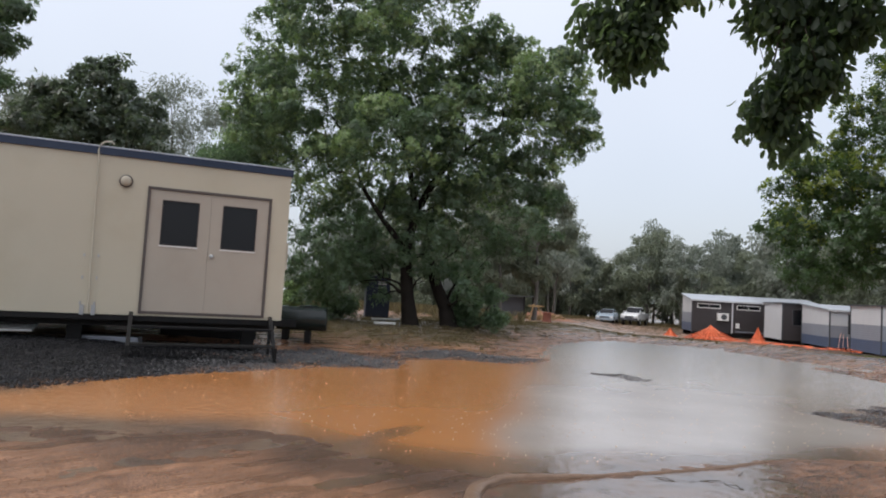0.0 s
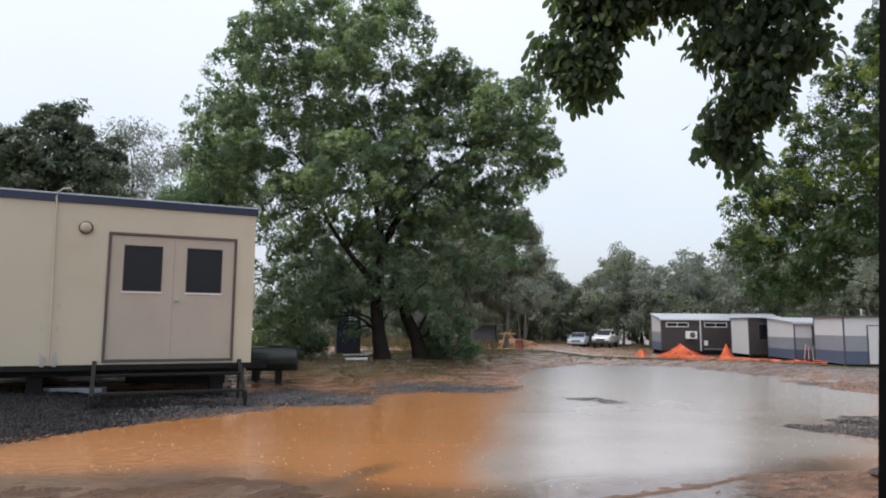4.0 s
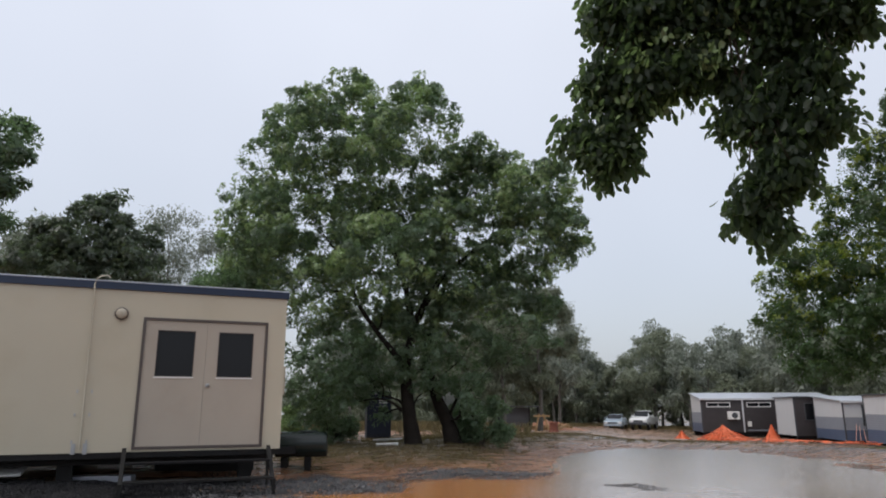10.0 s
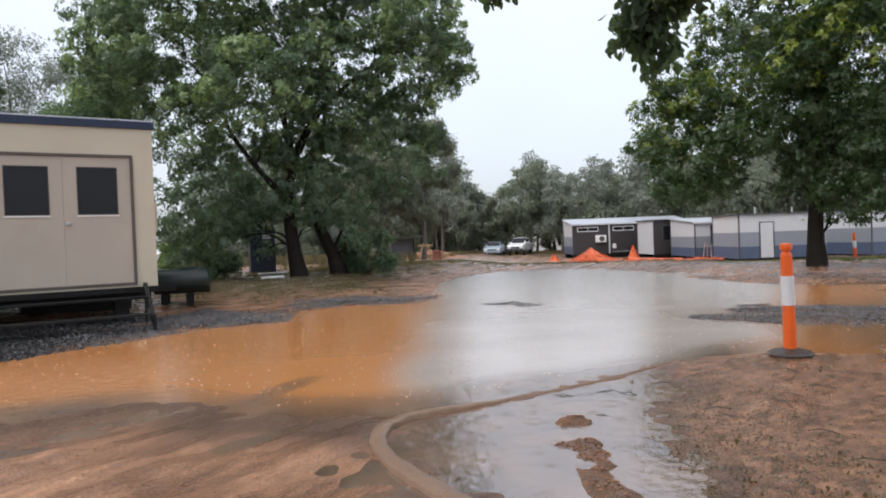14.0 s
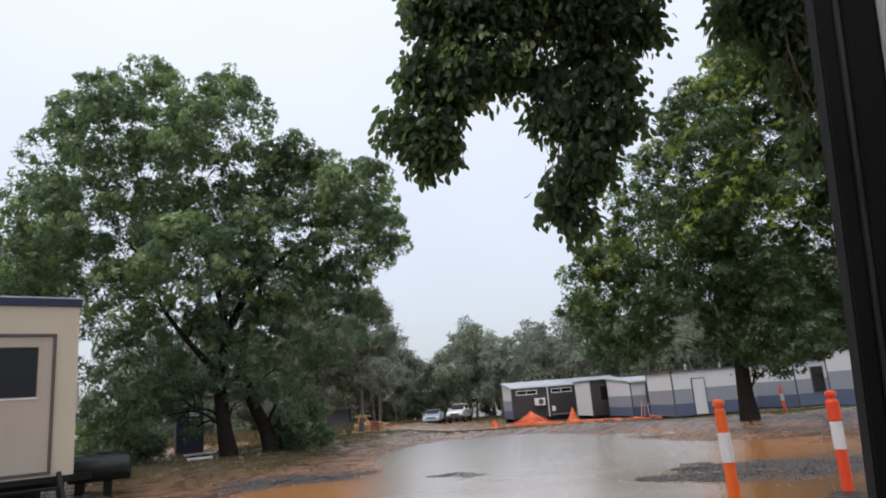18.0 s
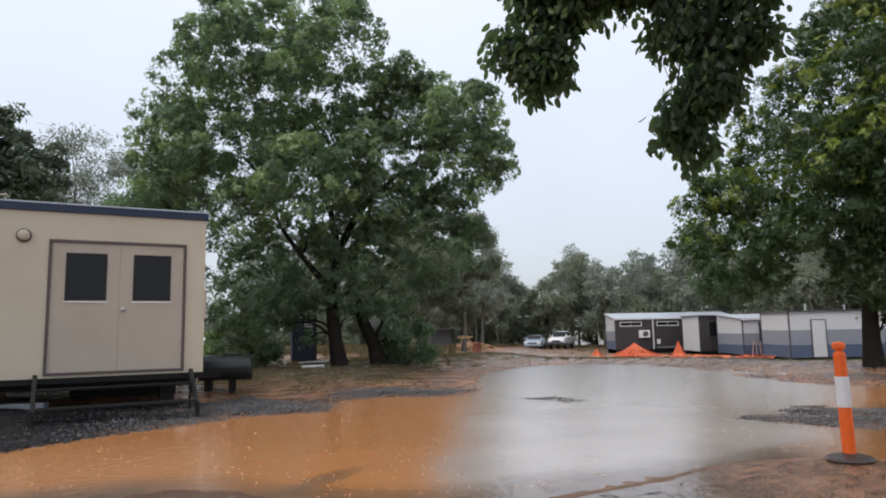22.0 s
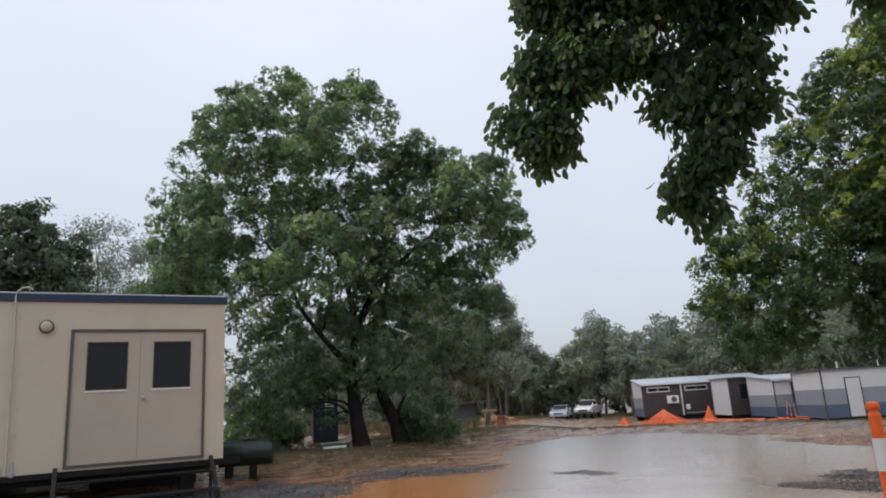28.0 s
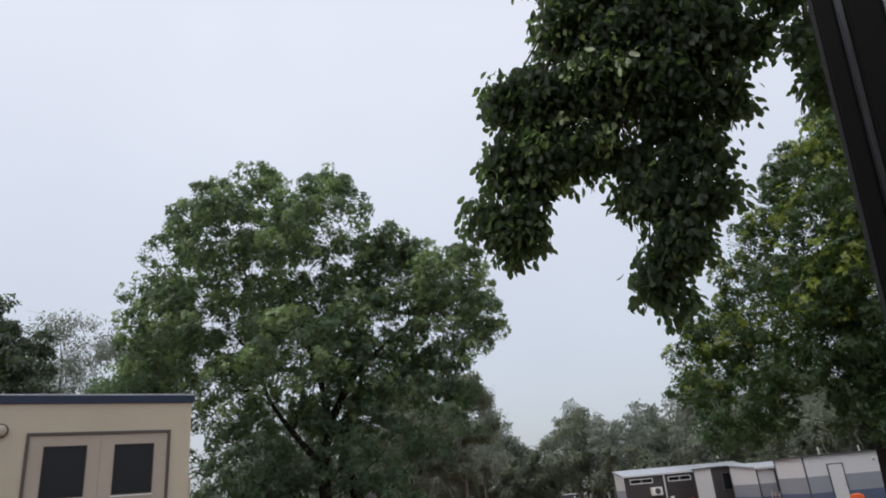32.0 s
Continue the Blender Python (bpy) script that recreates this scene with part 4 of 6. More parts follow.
HANG_SIDE = [(2.09, 3.47, 0.13, 0.23), (2.07, 2.95, 0.14, 0.17), (2.06, 3.91, 0.14, 0.32), (1.87, 4.26, 0.32, 0.38), (2.37, 3.59, 0.01, 0.36), (2.38, 4.07, -0, 0.42), (1.47, 4.25, -0.33, 0.14), (1.44, 4.73, -0.32, 0.2)]
bough = thing("overhanging_tree", (2.15, 4.75, 0), -24.0, "overhanging tree with broad drooping green leaves", "tree")
r1, rng = random.Random(4), np.random.RandomState(4)
verts, faces = [], []
trunk_pts = [Vector((4.6, -3.0, 0.0)), Vector((4.6, -2.95, 1.2)), Vector((4.5, -2.8, 2.6)), Vector((4.2, -2.4, 4.6)), Vector((3.6, -1.8, 6.6))]
tube(verts, faces, trunk_pts, [0.3, 0.23, 0.2, 0.17, 0.12], 10)
mesh_ob("trunk", verts, faces, "bark", bough, "", True)
verts, faces = [], []
main = limb_path(trunk_pts[-1], (0.2, 0.1, 6.3), r1, 9, 0.05, 0.04)
tube(verts, faces, main, [0.11 - 0.009 * i for i in range(9)], 8)
HANG = [(x + (0.04 if x > 0 and z < 3.5 else 0.0), z, y, r) for x, z, y, r in HANG] + HANG_SIDE
hang = np.array([(b[0], b[2], b[1] + 0.05) for b in HANG])
for c, s in zip(hang, [b[3] for b in HANG]):
    p = limb_path(main[8 if c[0] < 0.6 else 6 if c[0] < 1.3 else 4], c, r1, 7, 0.0, 0.04)
    tube(verts, faces, p, [0.022 * (1 - 0.8 * i / 6) for i in range(7)], 5)
    for _ in range(3):
        e = Vector(c) + Vector([r1.gauss(0, 1) for _ in range(3)]).normalized() * s * 1.05
        tube(verts, faces, limb_path(p[r1.randint(4, 6)], e, r1, 4, 0.02, 0.1), [0.006, 0.005, 0.004, 0.002], 4)
mesh_ob("branchwork", verts, faces, "twig", bough, "", True)
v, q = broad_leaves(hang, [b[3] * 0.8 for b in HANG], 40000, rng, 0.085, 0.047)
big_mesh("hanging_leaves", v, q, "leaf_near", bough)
# unseen rest of its crown, above and behind, added to darken pane and pillar reflections
v, q = leaves([(3.4, -2.6, 6.4), (5.4, -3.2, 6.2), (4.2, -4.8, 6.6), (2.0, -4.4, 6.8), (0.0, -5.2, 6.6), (6.6, -5.0, 6.4), (4.6, -6.8, 6.8), (1.4, -7.0, 6.9), (4.0, -3.6, 8.2), (2.0, -5.6, 8.3)], [1.6] * 10, 26000, rng, 0.16, 0.09, 0.7)
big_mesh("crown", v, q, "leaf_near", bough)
# lighter leaves on the upper left masses put their lit side into the colour
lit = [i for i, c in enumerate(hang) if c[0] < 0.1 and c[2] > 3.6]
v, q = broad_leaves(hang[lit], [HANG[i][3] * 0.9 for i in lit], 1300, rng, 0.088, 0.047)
big_mesh("fresh_lit_leaves", v, q, "leaf_fresh", bough, "lighter yellow-green leaves")


# ---- site office on its chassis ----
def holed(x0, x1, z0, z1, hx0, hx1, hz0, hz1, y0, y1):
    """One panel with one opening through it."""
    bm = bmesh.new()
    rings = []
    for y in (y0, y1):
        rings.append([bm.verts.new((x, y, z)) for x, z in ((x0, z0), (x1, z0), (x1, z1), (x0, z1))])
        rings.append([bm.verts.new((x, y, z)) for x, z in ((hx0, hz0), (hx1, hz0), (hx1, hz1), (hx0, hz1))])
    o0, h0, o1, h1 = rings
    for k in range(4):
        j = (k + 1) % 4
        bm.faces.new((o0[k], o0[j], h0[j], h0[k]))
        bm.faces.new((o1[j], o1[k], h1[k], h1[j]))
        bm.faces.new((o0[j], o0[k], o1[k], o1[j]))
        bm.faces.new((h0[k], h0[j], h1[j], h1[k]))
    bmesh.ops.recalc_face_normals(bm, faces=bm.faces)
    return bm


office = thing("site_office", (-2.74, 11.81, 0.10), 23.0, "cream portable site office with double doors and navy fascia", "site office")
L, W, FLOOR, TOP = 12.0, 3.0, 0.56, 3.085
# the long front wall is open at the doorway
DX0, DX1, DZ0, DZ1 = -2.275, -0.315, 0.605, 2.65
part("front_wall", holed(-L, 0, FLOOR, TOP, DX0, DX1, DZ0, DZ1, 0.0, 0.07), "cream", office)
part("end_wall", box((-0.07, 0.073, FLOOR), (0, W, TOP)), "cream", office)
part("far_end_wall", box((-L, 0.073, FLOOR), (-L + 0.07, W, TOP)), "cream", office)
part("back_wall", box((-L + 0.073, W - 0.07, FLOOR), (-0.073, W - 0.003, TOP)), "cream", office)
part("floor_panel", box((-L + 0.073, 0.073, FLOOR), (-0.073, W - 0.073, FLOOR + 0.06)), "black_steel", office)
part("roof", box((-L - 0.02, -0.02, TOP + 0.122), (0.02, W + 0.02, TOP + 0.145), 0.008), "roof", office)
bm = bmesh.new()
add_box(bm, (-L - 0.03, -0.03, TOP), (0.03, 0.03, TOP + 0.12), 0.008)
add_box(bm, (-0.03, 0.033, TOP), (0.03, W + 0.03, TOP + 0.12), 0.008)
add_box(bm, (-L - 0.03, 0.033, TOP), (-L + 0.03, W + 0.03, TOP + 0.12), 0.008)
add_box(bm, (-L + 0.033, W - 0.03, TOP), (-0.033, W + 0.03, TOP + 0.12), 0.008)
part("fascia", bm, "navy", office, "navy blue roof fascia")
bm = bmesh.new()
for y in (0.35, W - 0.45):
    add_box(bm, (-L + 0.1, y, FLOOR - 0.2), (-0.05, y + 0.1, FLOOR - 0.004))
for k in range(13):
    add_box(bm, (-L + 0.15 + k * 0.96, 0.02, FLOOR - 0.1), (-L + 0.21 + k * 0.96, W - 0.03, FLOOR - 0.006))
part("chassis", bm, "black_steel", office)
part("bottom_rail", box((-L, 0.012, FLOOR - 0.09), (0, 0.06, FLOOR - 0.002), 0.006), "black_steel", office)
for k, x in enumerate((-0.5, -3.2, -6.0, -8.8, -11.5)):
    for y in (0.45, W - 0.35):
        part("pier", box((x - 0.11, y - 0.11, -0.25), (x + 0.11, y + 0.11, FLOOR - 0.202), 0.012), "black_steel", office)
part("tow_bar", box((0.002, W / 2 - 0.06, FLOOR - 0.19), (0.55, W / 2 + 0.06, FLOOR - 0.05), 0.01), "black_steel", office)


def frame_bm(x0, x1, z0, z1, w, y0, y1):
    bm = bmesh.new()
    add_box(bm, (x0 - w, y0, z0), (x0, y1, z1), 0.004)
    add_box(bm, (x1, y0, z0), (x1 + w, y1, z1), 0.004)
    add_box(bm, (x0 - w, y0, z1), (x1 + w, y1, z1 + w), 0.004)
    add_box(bm, (x0 - w, y0, z0 - w), (x1 + w, y1, z0), 0.004)
    return bm


part("door_surround", frame_bm(DX0 + 0.03, DX1 - 0.03, DZ0 + 0.03, DZ1 - 0.03, 0.042, -0.022, 0.03), "door_trim", office, "grey-brown door surround")
mid = (DX0 + DX1) / 2
for a, b, wx0, wx1 in ((DX0 + 0.032, mid - 0.0015, DX0 + 0.22, DX0 + 0.80), (mid + 0.0015, DX1 - 0.032, DX1 - 0.79, DX1 - 0.22)):
    z0, z1, wz0, wz1 = DZ0 + 0.033, DZ1 - 0.033, DZ0 + 1.115, DZ0 + 1.86
    leaf_ob = part("door", holed(a, b, z0, z1, wx0, wx1, wz0, wz1, 0.0, 0.04), "door", office)
    part("window_pane", box((wx0, 0.016, wz0), (wx1, 0.024, wz1)), "dark_glass", leaf_ob)
    part("window_bead", frame_bm(wx0 + 0.012, wx1 - 0.012, wz0 + 0.012, wz1 - 0.012, 0.012, -0.006, 0.015), "door_trim", leaf_ob)
    part("window_ledge", box((wx0 - 0.01, -0.012, wz0 - 0.024), (wx1 + 0.01, 0.0, wz0 - 0.004), 0.003), "white_paint", leaf_ob, "pale strip under the window")
    if a > mid - 0.1:
        part("door_handle", lathe([(0.032, 0), (0.032, 0.01), (0.014, 0.014), (0.014, 0.045), (0.03, 0.055), (0.032, 0.075), (0.02, 0.088)], pose(mid - 0.09 + 0.15, 0, DZ0 + 0.98, 90), 16), "grey_steel", leaf_ob, "round metal knob")
part("dark_inside", box((-3.4, 1.3, FLOOR + 0.07), (-0.1, 1.34, TOP - 0.05)), "charcoal", office)
# round bulkhead lamp
lamp = part("bulkhead_lamp", lathe([(0.115, 0), (0.118, 0.03), (0.105, 0.04), (0.1, 0.05)], pose(-2.62, 0, 2.70, 90) @ Matrix.Scale(0.88, 4), 28), "door_trim", office)
part("lamp_cover", lathe([(0.094, 0.045), (0.09, 0.065), (0.07, 0.085), (0.03, 0.097)], pose(-2.62, 0, 2.70, 90) @ Matrix.Scale(0.88, 4), 28), "lamp_cover", lamp, "frosted round cover")
# conduit with a swan neck over the fascia
verts, faces = [], []
tube(verts, faces, [(-3.0, -0.025, FLOOR + 0.05), (-3.02, -0.025, 1.8), (-3.04, -0.025, TOP - 0.06), (-3.05, -0.05, TOP + 0.06), (-3.03, -0.06, TOP + 0.14), (-2.97, -0.05, TOP + 0.2), (-2.88, -0.03, TOP + 0.22), (-2.84, 0.02, TOP + 0.19)], [0.012] * 8, 10)
mesh_ob("conduit", verts, faces, "conduit", office, "cream electrical conduit", True)
for x in (-3.12, -2.92):
    for z in (0.7, 1.1, 1.45):
        part("wall_bracket", box((x - 0.012, -0.02, z), (x + 0.012, 0, z + 0.05), 0.003), "grey_steel", office)
for x in (-3.09, -2.93):
    part("tie_plate", box((x - 0.03, -0.02, FLOOR - 0.02), (x + 0.03, -0.002, FLOOR + 0.14), 0.006), "grey_steel", office)
# added black box that stands in for the shade below the floor
part("underfloor_shade", box((-1.9, 1.5, -0.12), (-0.2, 2.4, FLOOR - 0.15), 0.02), "black_steel", office, "black box standing in for shade under the floor")
part("electrical_box", box((0.002, 0.5, 1.45), (0.12, 0.85, 1.95), 0.01), "cream", office, "cream box on the end wall")

steps = thing("entry_steps", tuple(office.matrix_basis @ Vector((-1.29, -0.02, 0.0))), 23.0, "black steel entry steps below the doors", "steps")
for k, (y, z) in enumerate(((-0.30, 0.40), (-0.62, 0.16))):
    bm = bmesh.new()
    for j in range(5):
        add_box(bm, (-1.05, y - 0.24 + j * 0.055, z), (1.05, y - 0.20 + j * 0.055, z + 0.03), 0.003)
    # the upper tread's darker material puts the shade there into its colour
    part("tread", bm, "rubber" if k == 0 else "black_steel", steps)
for x in (-1.09, 1.09):
    bm = bmesh.new()
    add_box(bm, (-0.03, -0.95, -0.03), (0.03, 0.0, 0.03), 0.004, pose(x, -0.02, 0.60, 38))
    part("stringer", bm, "black_steel", steps)
    for y in (-0.04, -0.78):
        part("post", box((x - 0.022, y - 0.022, -0.12), (x + 0.022, y + 0.022, 0.62 if y > -0.1 else 0.16), 0.003), "black_steel", steps)


# ---- cabins along the far side of the yard ----
def ribbed(bm, x0, x1, z0, z1, pitch=0.11, depth=0.0045, ax="x"):
    """Sheet with level corrugations, along the x or the y direction of the cabin, facing outwards."""
    n = max(2, int(round((z1 - z0) / pitch * 4)))
    rows = []
    for i in range(n + 1):
        z = z0 + (z1 - z0) * i / n
        o = -depth * (0.5 + 0.5 * math.sin(2 * math.pi * i / 4))
        rows.append([bm.verts.new((x, o, z) if ax == "x" else (o, x, z)) for x in (x0, x1)])
    for a, b in zip(rows, rows[1:]):
        bm.faces.new((a[0], a[1], b[1], b[0]))
    return bm


def cabin(place, turn, length, width, height, label, doors=(), windows=(), ribs=True, skillion=0.0, front="stripes", end_ribs=True):
    """Origin at the corner nearest the yard; the end wall runs back along y, the front wall along x."""
    c = thing("cabin", place, turn, label, "cabin", "cabins along the yard")
    part("core", box((0.02, 0.02, 0.12), (length, width, height - 0.02)), "charcoal", c)
    bands = ((0.12, 0.31 * height, "sheet_blue"), (0.31 * height, 0.62 * height, "sheet_grey"), (0.62 * height, height, "sheet_white"))
    for z0, z1, m in bands:
        bm = bmesh.new()
        if end_ribs:
            ribbed(bm, 0.03, width, z0, z1, ax="y")
        else:
            add_box(bm, (-0.012, 0.03, z0), (0.015, width, z1))
        if skillion and z1 == height:
            for v in bm.verts:
                v.co.z += skillion * v.co.y / width if v.co.z > height - 0.05 else 0.0
        part("end_cladding", bm, "sheet_white" if front == "plain" else m, c)
        if front == "stripes":
            bm = bmesh.new()
            ribbed(bm, 0.03, length, z0, z1) if ribs else add_box(bm, (0.03, -0.012, z0), (length, 0.015, z1))
            part("front_cladding", bm, m, c)
    if front != "stripes":
        part("front_cladding", box((0.03, -0.012, 0.12), (length, 0.015, height)), "dark_wall", c)
    part("corner_post", box((-0.035, -0.035, 0.05), (0.03, 0.03, height + 0.02), 0.006), "charcoal", c)
    part("corner_post", box((-0.035, width - 0.03, 0.05), (0.03, width + 0.035, height + 0.02), 0.006), "charcoal", c)
    bm = bmesh.new()
    add_box(bm, (-0.12, -0.12, height), (length, width + 0.12, height + 0.07), 0.01)
    if skillion:
        for v in bm.verts:
            v.co.z += skillion * max(0, v.co.y) / width
    part("roof", bm, "roof" if skillion else "charcoal", c)
    if skillion:
        part("roof_fascia", box((-0.13, -0.15, height - 0.05), (length, -0.124, height + 0.06), 0.006), "sheet_white", c)
    part("skid", box((0.05, 0.1, -0.5), (length, 0.25, 0.118)), "black_steel", c)
    part("skid", box((0.05, width - 0.25, -0.5), (length, width - 0.1, 0.118)), "black_steel", c)
    for x in doors:
        d = part("door", box((x, -0.05, 0.14), (x + 0.7, -0.018, 2.05), 0.006), "sheet_white" if front == "stripes" else "dark_wall", c)
        part("door_frame", frame_bm(x, x + 0.7, 0.16, 2.05, 0.05, -0.06, -0.016), "charcoal" if front == "stripes" else "sheet_grey", c)
        part("door_handle", lathe([(0.02, 0), (0.02, 0.04), (0.03, 0.06)], pose(x + 0.62, -0.05, 1.05, 90), 10), "grey_steel", d)
    for x, z, w, h in windows:
        f = part("window_frame", frame_bm(x, x + w, z, z + h, 0.05, -0.05, -0.014), "white_paint" if front == "dark" else "charcoal", c)
        part("pane", box((x, -0.03, z), (x + w, -0.02, z + h)), "dark_glass", f)
        if w > 1:
            part("mullion", box((x + w / 2 - 0.02, -0.045, z), (x + w / 2 + 0.02, -0.031, z + h)), "white_paint", f)
    return c


TURN = -8.0
ca = cabin((18.2, 48.8, -0.52), TURN, 9.0, 3.2, 2.35, "low dark-walled cabin with a sloping pale roof", (), ((0.4, 1.86, 1.5, 0.24), (3.1, 1.86, 1.5, 0.24)), False, 0.42, "dark", False)
ac = part("air_conditioner", box((1.7, -0.36, 0.98), (2.45, -0.016, 1.52), 0.02), "white_paint", ca, "white wall air conditioner")
part("fan_grille", lathe([(0.2, 0), (0.2, 0.012), (0.17, 0.02), (0.03, 0.02)], pose(2.12, -0.36, 1.25, 90), 20), "charcoal", ac)
part("wall_post", box((2.72, -0.05, 0.12), (2.82, -0.015, 2.3), 0.006), "sheet_white", ca)
part("door", box((3.05, -0.04, 0.3), (5.2, -0.014, 1.75), 0.006), "dark_wall", ca)
part("bottom_rail", box((3.0, -0.07, 0.22), (5.3, -0.014, 0.29), 0.006), "sheet_grey", ca)
part("meter_box", box((3.0, -0.12, 0.5), (3.25, -0.042, 0.85), 0.008), "white_paint", ca)
cabin((21.75, 42.9, -0.55), TURN, 8.0, 3.4, 2.42, "grey cabin with pale plain end panels", (), ((0.62, 1.1, 0.6, 0.95),), False, 0.0, "plain", False)
cabin((22.1, 38.3, -0.62), TURN, 8.0, 4.0, 2.2, "smooth white, grey and blue cabin with a sloping roof", (), ((1.0, 0.95, 0.6, 1.05),), False, 0.3, "stripes", False)
cd = cabin((21.9, 33.5, -0.62), TURN, 4.8, 3.3, 2.5, "striped corrugated cabin with a pale door", (1.15,), (), False, 0.0)
cabin((29.6, 33.0, -0.68), 6, 7.0, 3.4, 2.6, "striped corrugated cabin behind the shade tree", (), ((1.3, 0.85, 0.9, 1.4),), True, 0.0)
cabin((25.1, 19.7, -0.42), TURN, 3.2, 7.4, 2.7, "long striped white and blue corrugated cabin", (), (), True, 0.0)


for x, y, h in ((1.6, 1.4, 0.38), (3.6, 1.2, 0.3)):
    part("vent_pipe", lathe([(0.035, 2.5), (0.035, 2.52 + h), (0.05, 2.53 + h), (0.05, 2.57 + h)], pose(x, y, 0), 12), "sheet_white", cd)
part("wall_lamp", lathe([(0.07, 0), (0.07, 0.05), (0.05, 0.09)], pose(3.5, -0.016, 2.15, 90), 14), "lamp_cover", cd)


# ---- vehicle window beside the camera ----
vehicle = thing("vehicle_side", (0.325, 0.449, 0.0), 0, "dark rubber-edged window pillar of the vehicle", "vehicle")
lean = Vector((-0.004, -0.101, 1.0))
across = Vector((0.815, -0.579, 0)).normalized()
out_way = Vector((0.579, 0.815, 0)).normalized()


def pillar(bm, a0, a1, d0, d1, z0, z1):
    """A leaning bar: from a0 to a1 across the view, d0 to d1 outwards."""
    vs = []
    for z in (z0, z1):
        base = lean * (z - 1.32)
        base.z = z
        for a, d in ((a0, d0), (a1, d0), (a1, d1), (a0, d1)):
            vs.append(bm.verts.new(base + across * a + out_way * d))
    for f in ((0, 1, 2, 3), (4, 7, 6, 5), (0, 4, 5, 1), (1, 5, 6, 2), (2, 6, 7, 3), (3, 7, 4, 0)):
        bm.faces.new([vs[k] for k in f])
    bmesh.ops.bevel(bm, geom=list({e for v in vs for e in v.link_edges}), offset=0.0015, segments=2, affect="EDGES")
    return bm


part("window_seal", pillar(bmesh.new(), 0.0, 0.011, 0.0, 0.03, 0.9, 1.9), "rubber", vehicle)
part("metal_edge", pillar(bmesh.new(), 0.0115, 0.0155, 0.004, 0.03, 0.9, 1.9), "silver_edge", vehicle)
part("outer_seal", pillar(bmesh.new(), 0.016, 0.034, -0.004, 0.03, 0.9, 1.9), "rubber", vehicle)
part("pillar_trim", pillar(bmesh.new(), 0.0345, 0.16, -0.012, 0.03, 0.9, 1.9), "grey_trim", vehicle)
part("trim_clip", pillar(bmesh.new(), 0.052, 0.09, -0.016, -0.0125, 1.485, 1.50), "rubber", vehicle)
part("door_panel", box((-1.0, -0.12, 0.0), (0.5, 0.02, 0.72), 0.02, pose(0, 0, 0, 0, 0, -35)), "grey_trim", vehicle)
# lining and sides out of view, added to keep the pillar's reflections dark
part("unseen_lining", box((-1.5, -1.9, 1.9), (0.6, -0.66, 1.95), 0.01, pose(0, 0, 0, 0, 0, -35)), "dark_wall", vehicle)
part("unseen_far_side", box((-1.5, -1.95, 0.0), (0.6, -1.905, 1.9), 0.01, pose(0, 0, 0, 0, 0, -35)), "dark_wall", vehicle)
part("unseen_rear_side", box((0.605, -1.9, 0.0), (0.65, 0.02, 1.9), 0.01, pose(0, 0, 0, 0, 0, -35)), "dark_wall", vehicle)


# ---- trees further off ----
def random_crown(rng, height, spread_out, low, n):
    """Ball list for a loose gum crown: more and smaller balls towards the top."""
    balls = []
    for k in range(n):
        u = low + (0.97 - low) * (k + rng.random()) / n
        w = spread_out * (1.1 - abs(u - 0.62)) * rng.uniform(0.2, 1.0)
        a = rng.uniform(0, 2 * math.pi)
        balls.append((w * math.cos(a), u * height, w * math.sin(a), height * rng.uniform(0.075, 0.135)))
    return balls


def gum(name, place, turn, height, spread_out, seed, count, size, label, low=0.35, n=16, leaf="leaf_gum", bark="pale_bark", girth=0.16, droop=0.9):
    r = random.Random(seed)
    lean_x, lean_y = r.uniform(-0.8, 0.8), r.uniform(-0.5, 0.5)
    trunk = [(lean_x * (k / 7) ** 1.5 + (r.uniform(-0.12, 0.12) if k else 0), lean_y * (k / 7), height * 0.92 * k / 7) for k in range(8)]
    return tree(name, place, turn, random_crown(r, height, spread_out, low, n), trunk, girth, count, size, label, bark, leaf, seed, 0.0, 3, droop, 9, 0.1, 0.5, 0.35)


DARK = [(0, 6.5, 0, 1.3), (1.0, 6.2, 0.4, 1.1), (-1.3, 6.2, 0, 1.1), (-2.2, 5.6, 0.2, 0.9), (0.8, 7.75, 0, 0.36), (0.3, 7.45, 0, 0.3), (-0.6, 5.0, -0.4, 1.6), (1.3, 5.0, 0, 1.4), (-1.9, 4.4, 0, 1.2), (1.7, 4.2, 0.4, 1.0), (0, 3.2, 0, 1.4), (-2.9, 6.9, 0, 0.45)]
tree("dark_tree", (-11.3, 21.1, 0.3), 0, DARK, [(0, 0, 0), (0.1, 0, 1.2), (0, 0, 2.6), (0.1, 0, 4.2), (0.1, 0, 6.0), (0.2, 0, 7.4)], 0.2, 60000, 0.17, "dark bushy tree behind the site office", leaf="leaf_dark", seed=21, whorled=True, slim=0.36, droop=0.3)
SIDE = [(0.1, 6.9, 0, 0.75), (0.3, 8.0, 0, 0.9), (-1.2, 7.2, 0, 1.3), (0.3, 5.7, 0, 0.5), (-1.0, 5.4, 0, 1.2), (-2.6, 7.6, 0, 1.5), (-2.8, 5.8, 0, 1.4)]
tree("side_tree", (-11.9, 16.9, 0.3), 0, SIDE, [(-1.4, 0, 0), (-1.4, 0, 1.2), (-1.3, 0, 2.6), (-1.1, 0, 4.2), (-0.9, 0, 6.0), (-0.8, 0, 7.4)], 0.2, 50000, 0.17, "green tree rising behind the end of the office", seed=22, whorled=True, slim=0.36, droop=0.3)
MASS = [(0.6, 5.6, 0, 1.4), (1.5, 6.4, 0.3, 1.3), (-0.9, 4.6, 0, 1.1), (0.2, 4.4, -0.4, 1.4), (-1.6, 3.8, 0, 1.3), (0.0, 2.6, -0.2, 1.3), (2.2, 7.4, 0.2, 1.0)]
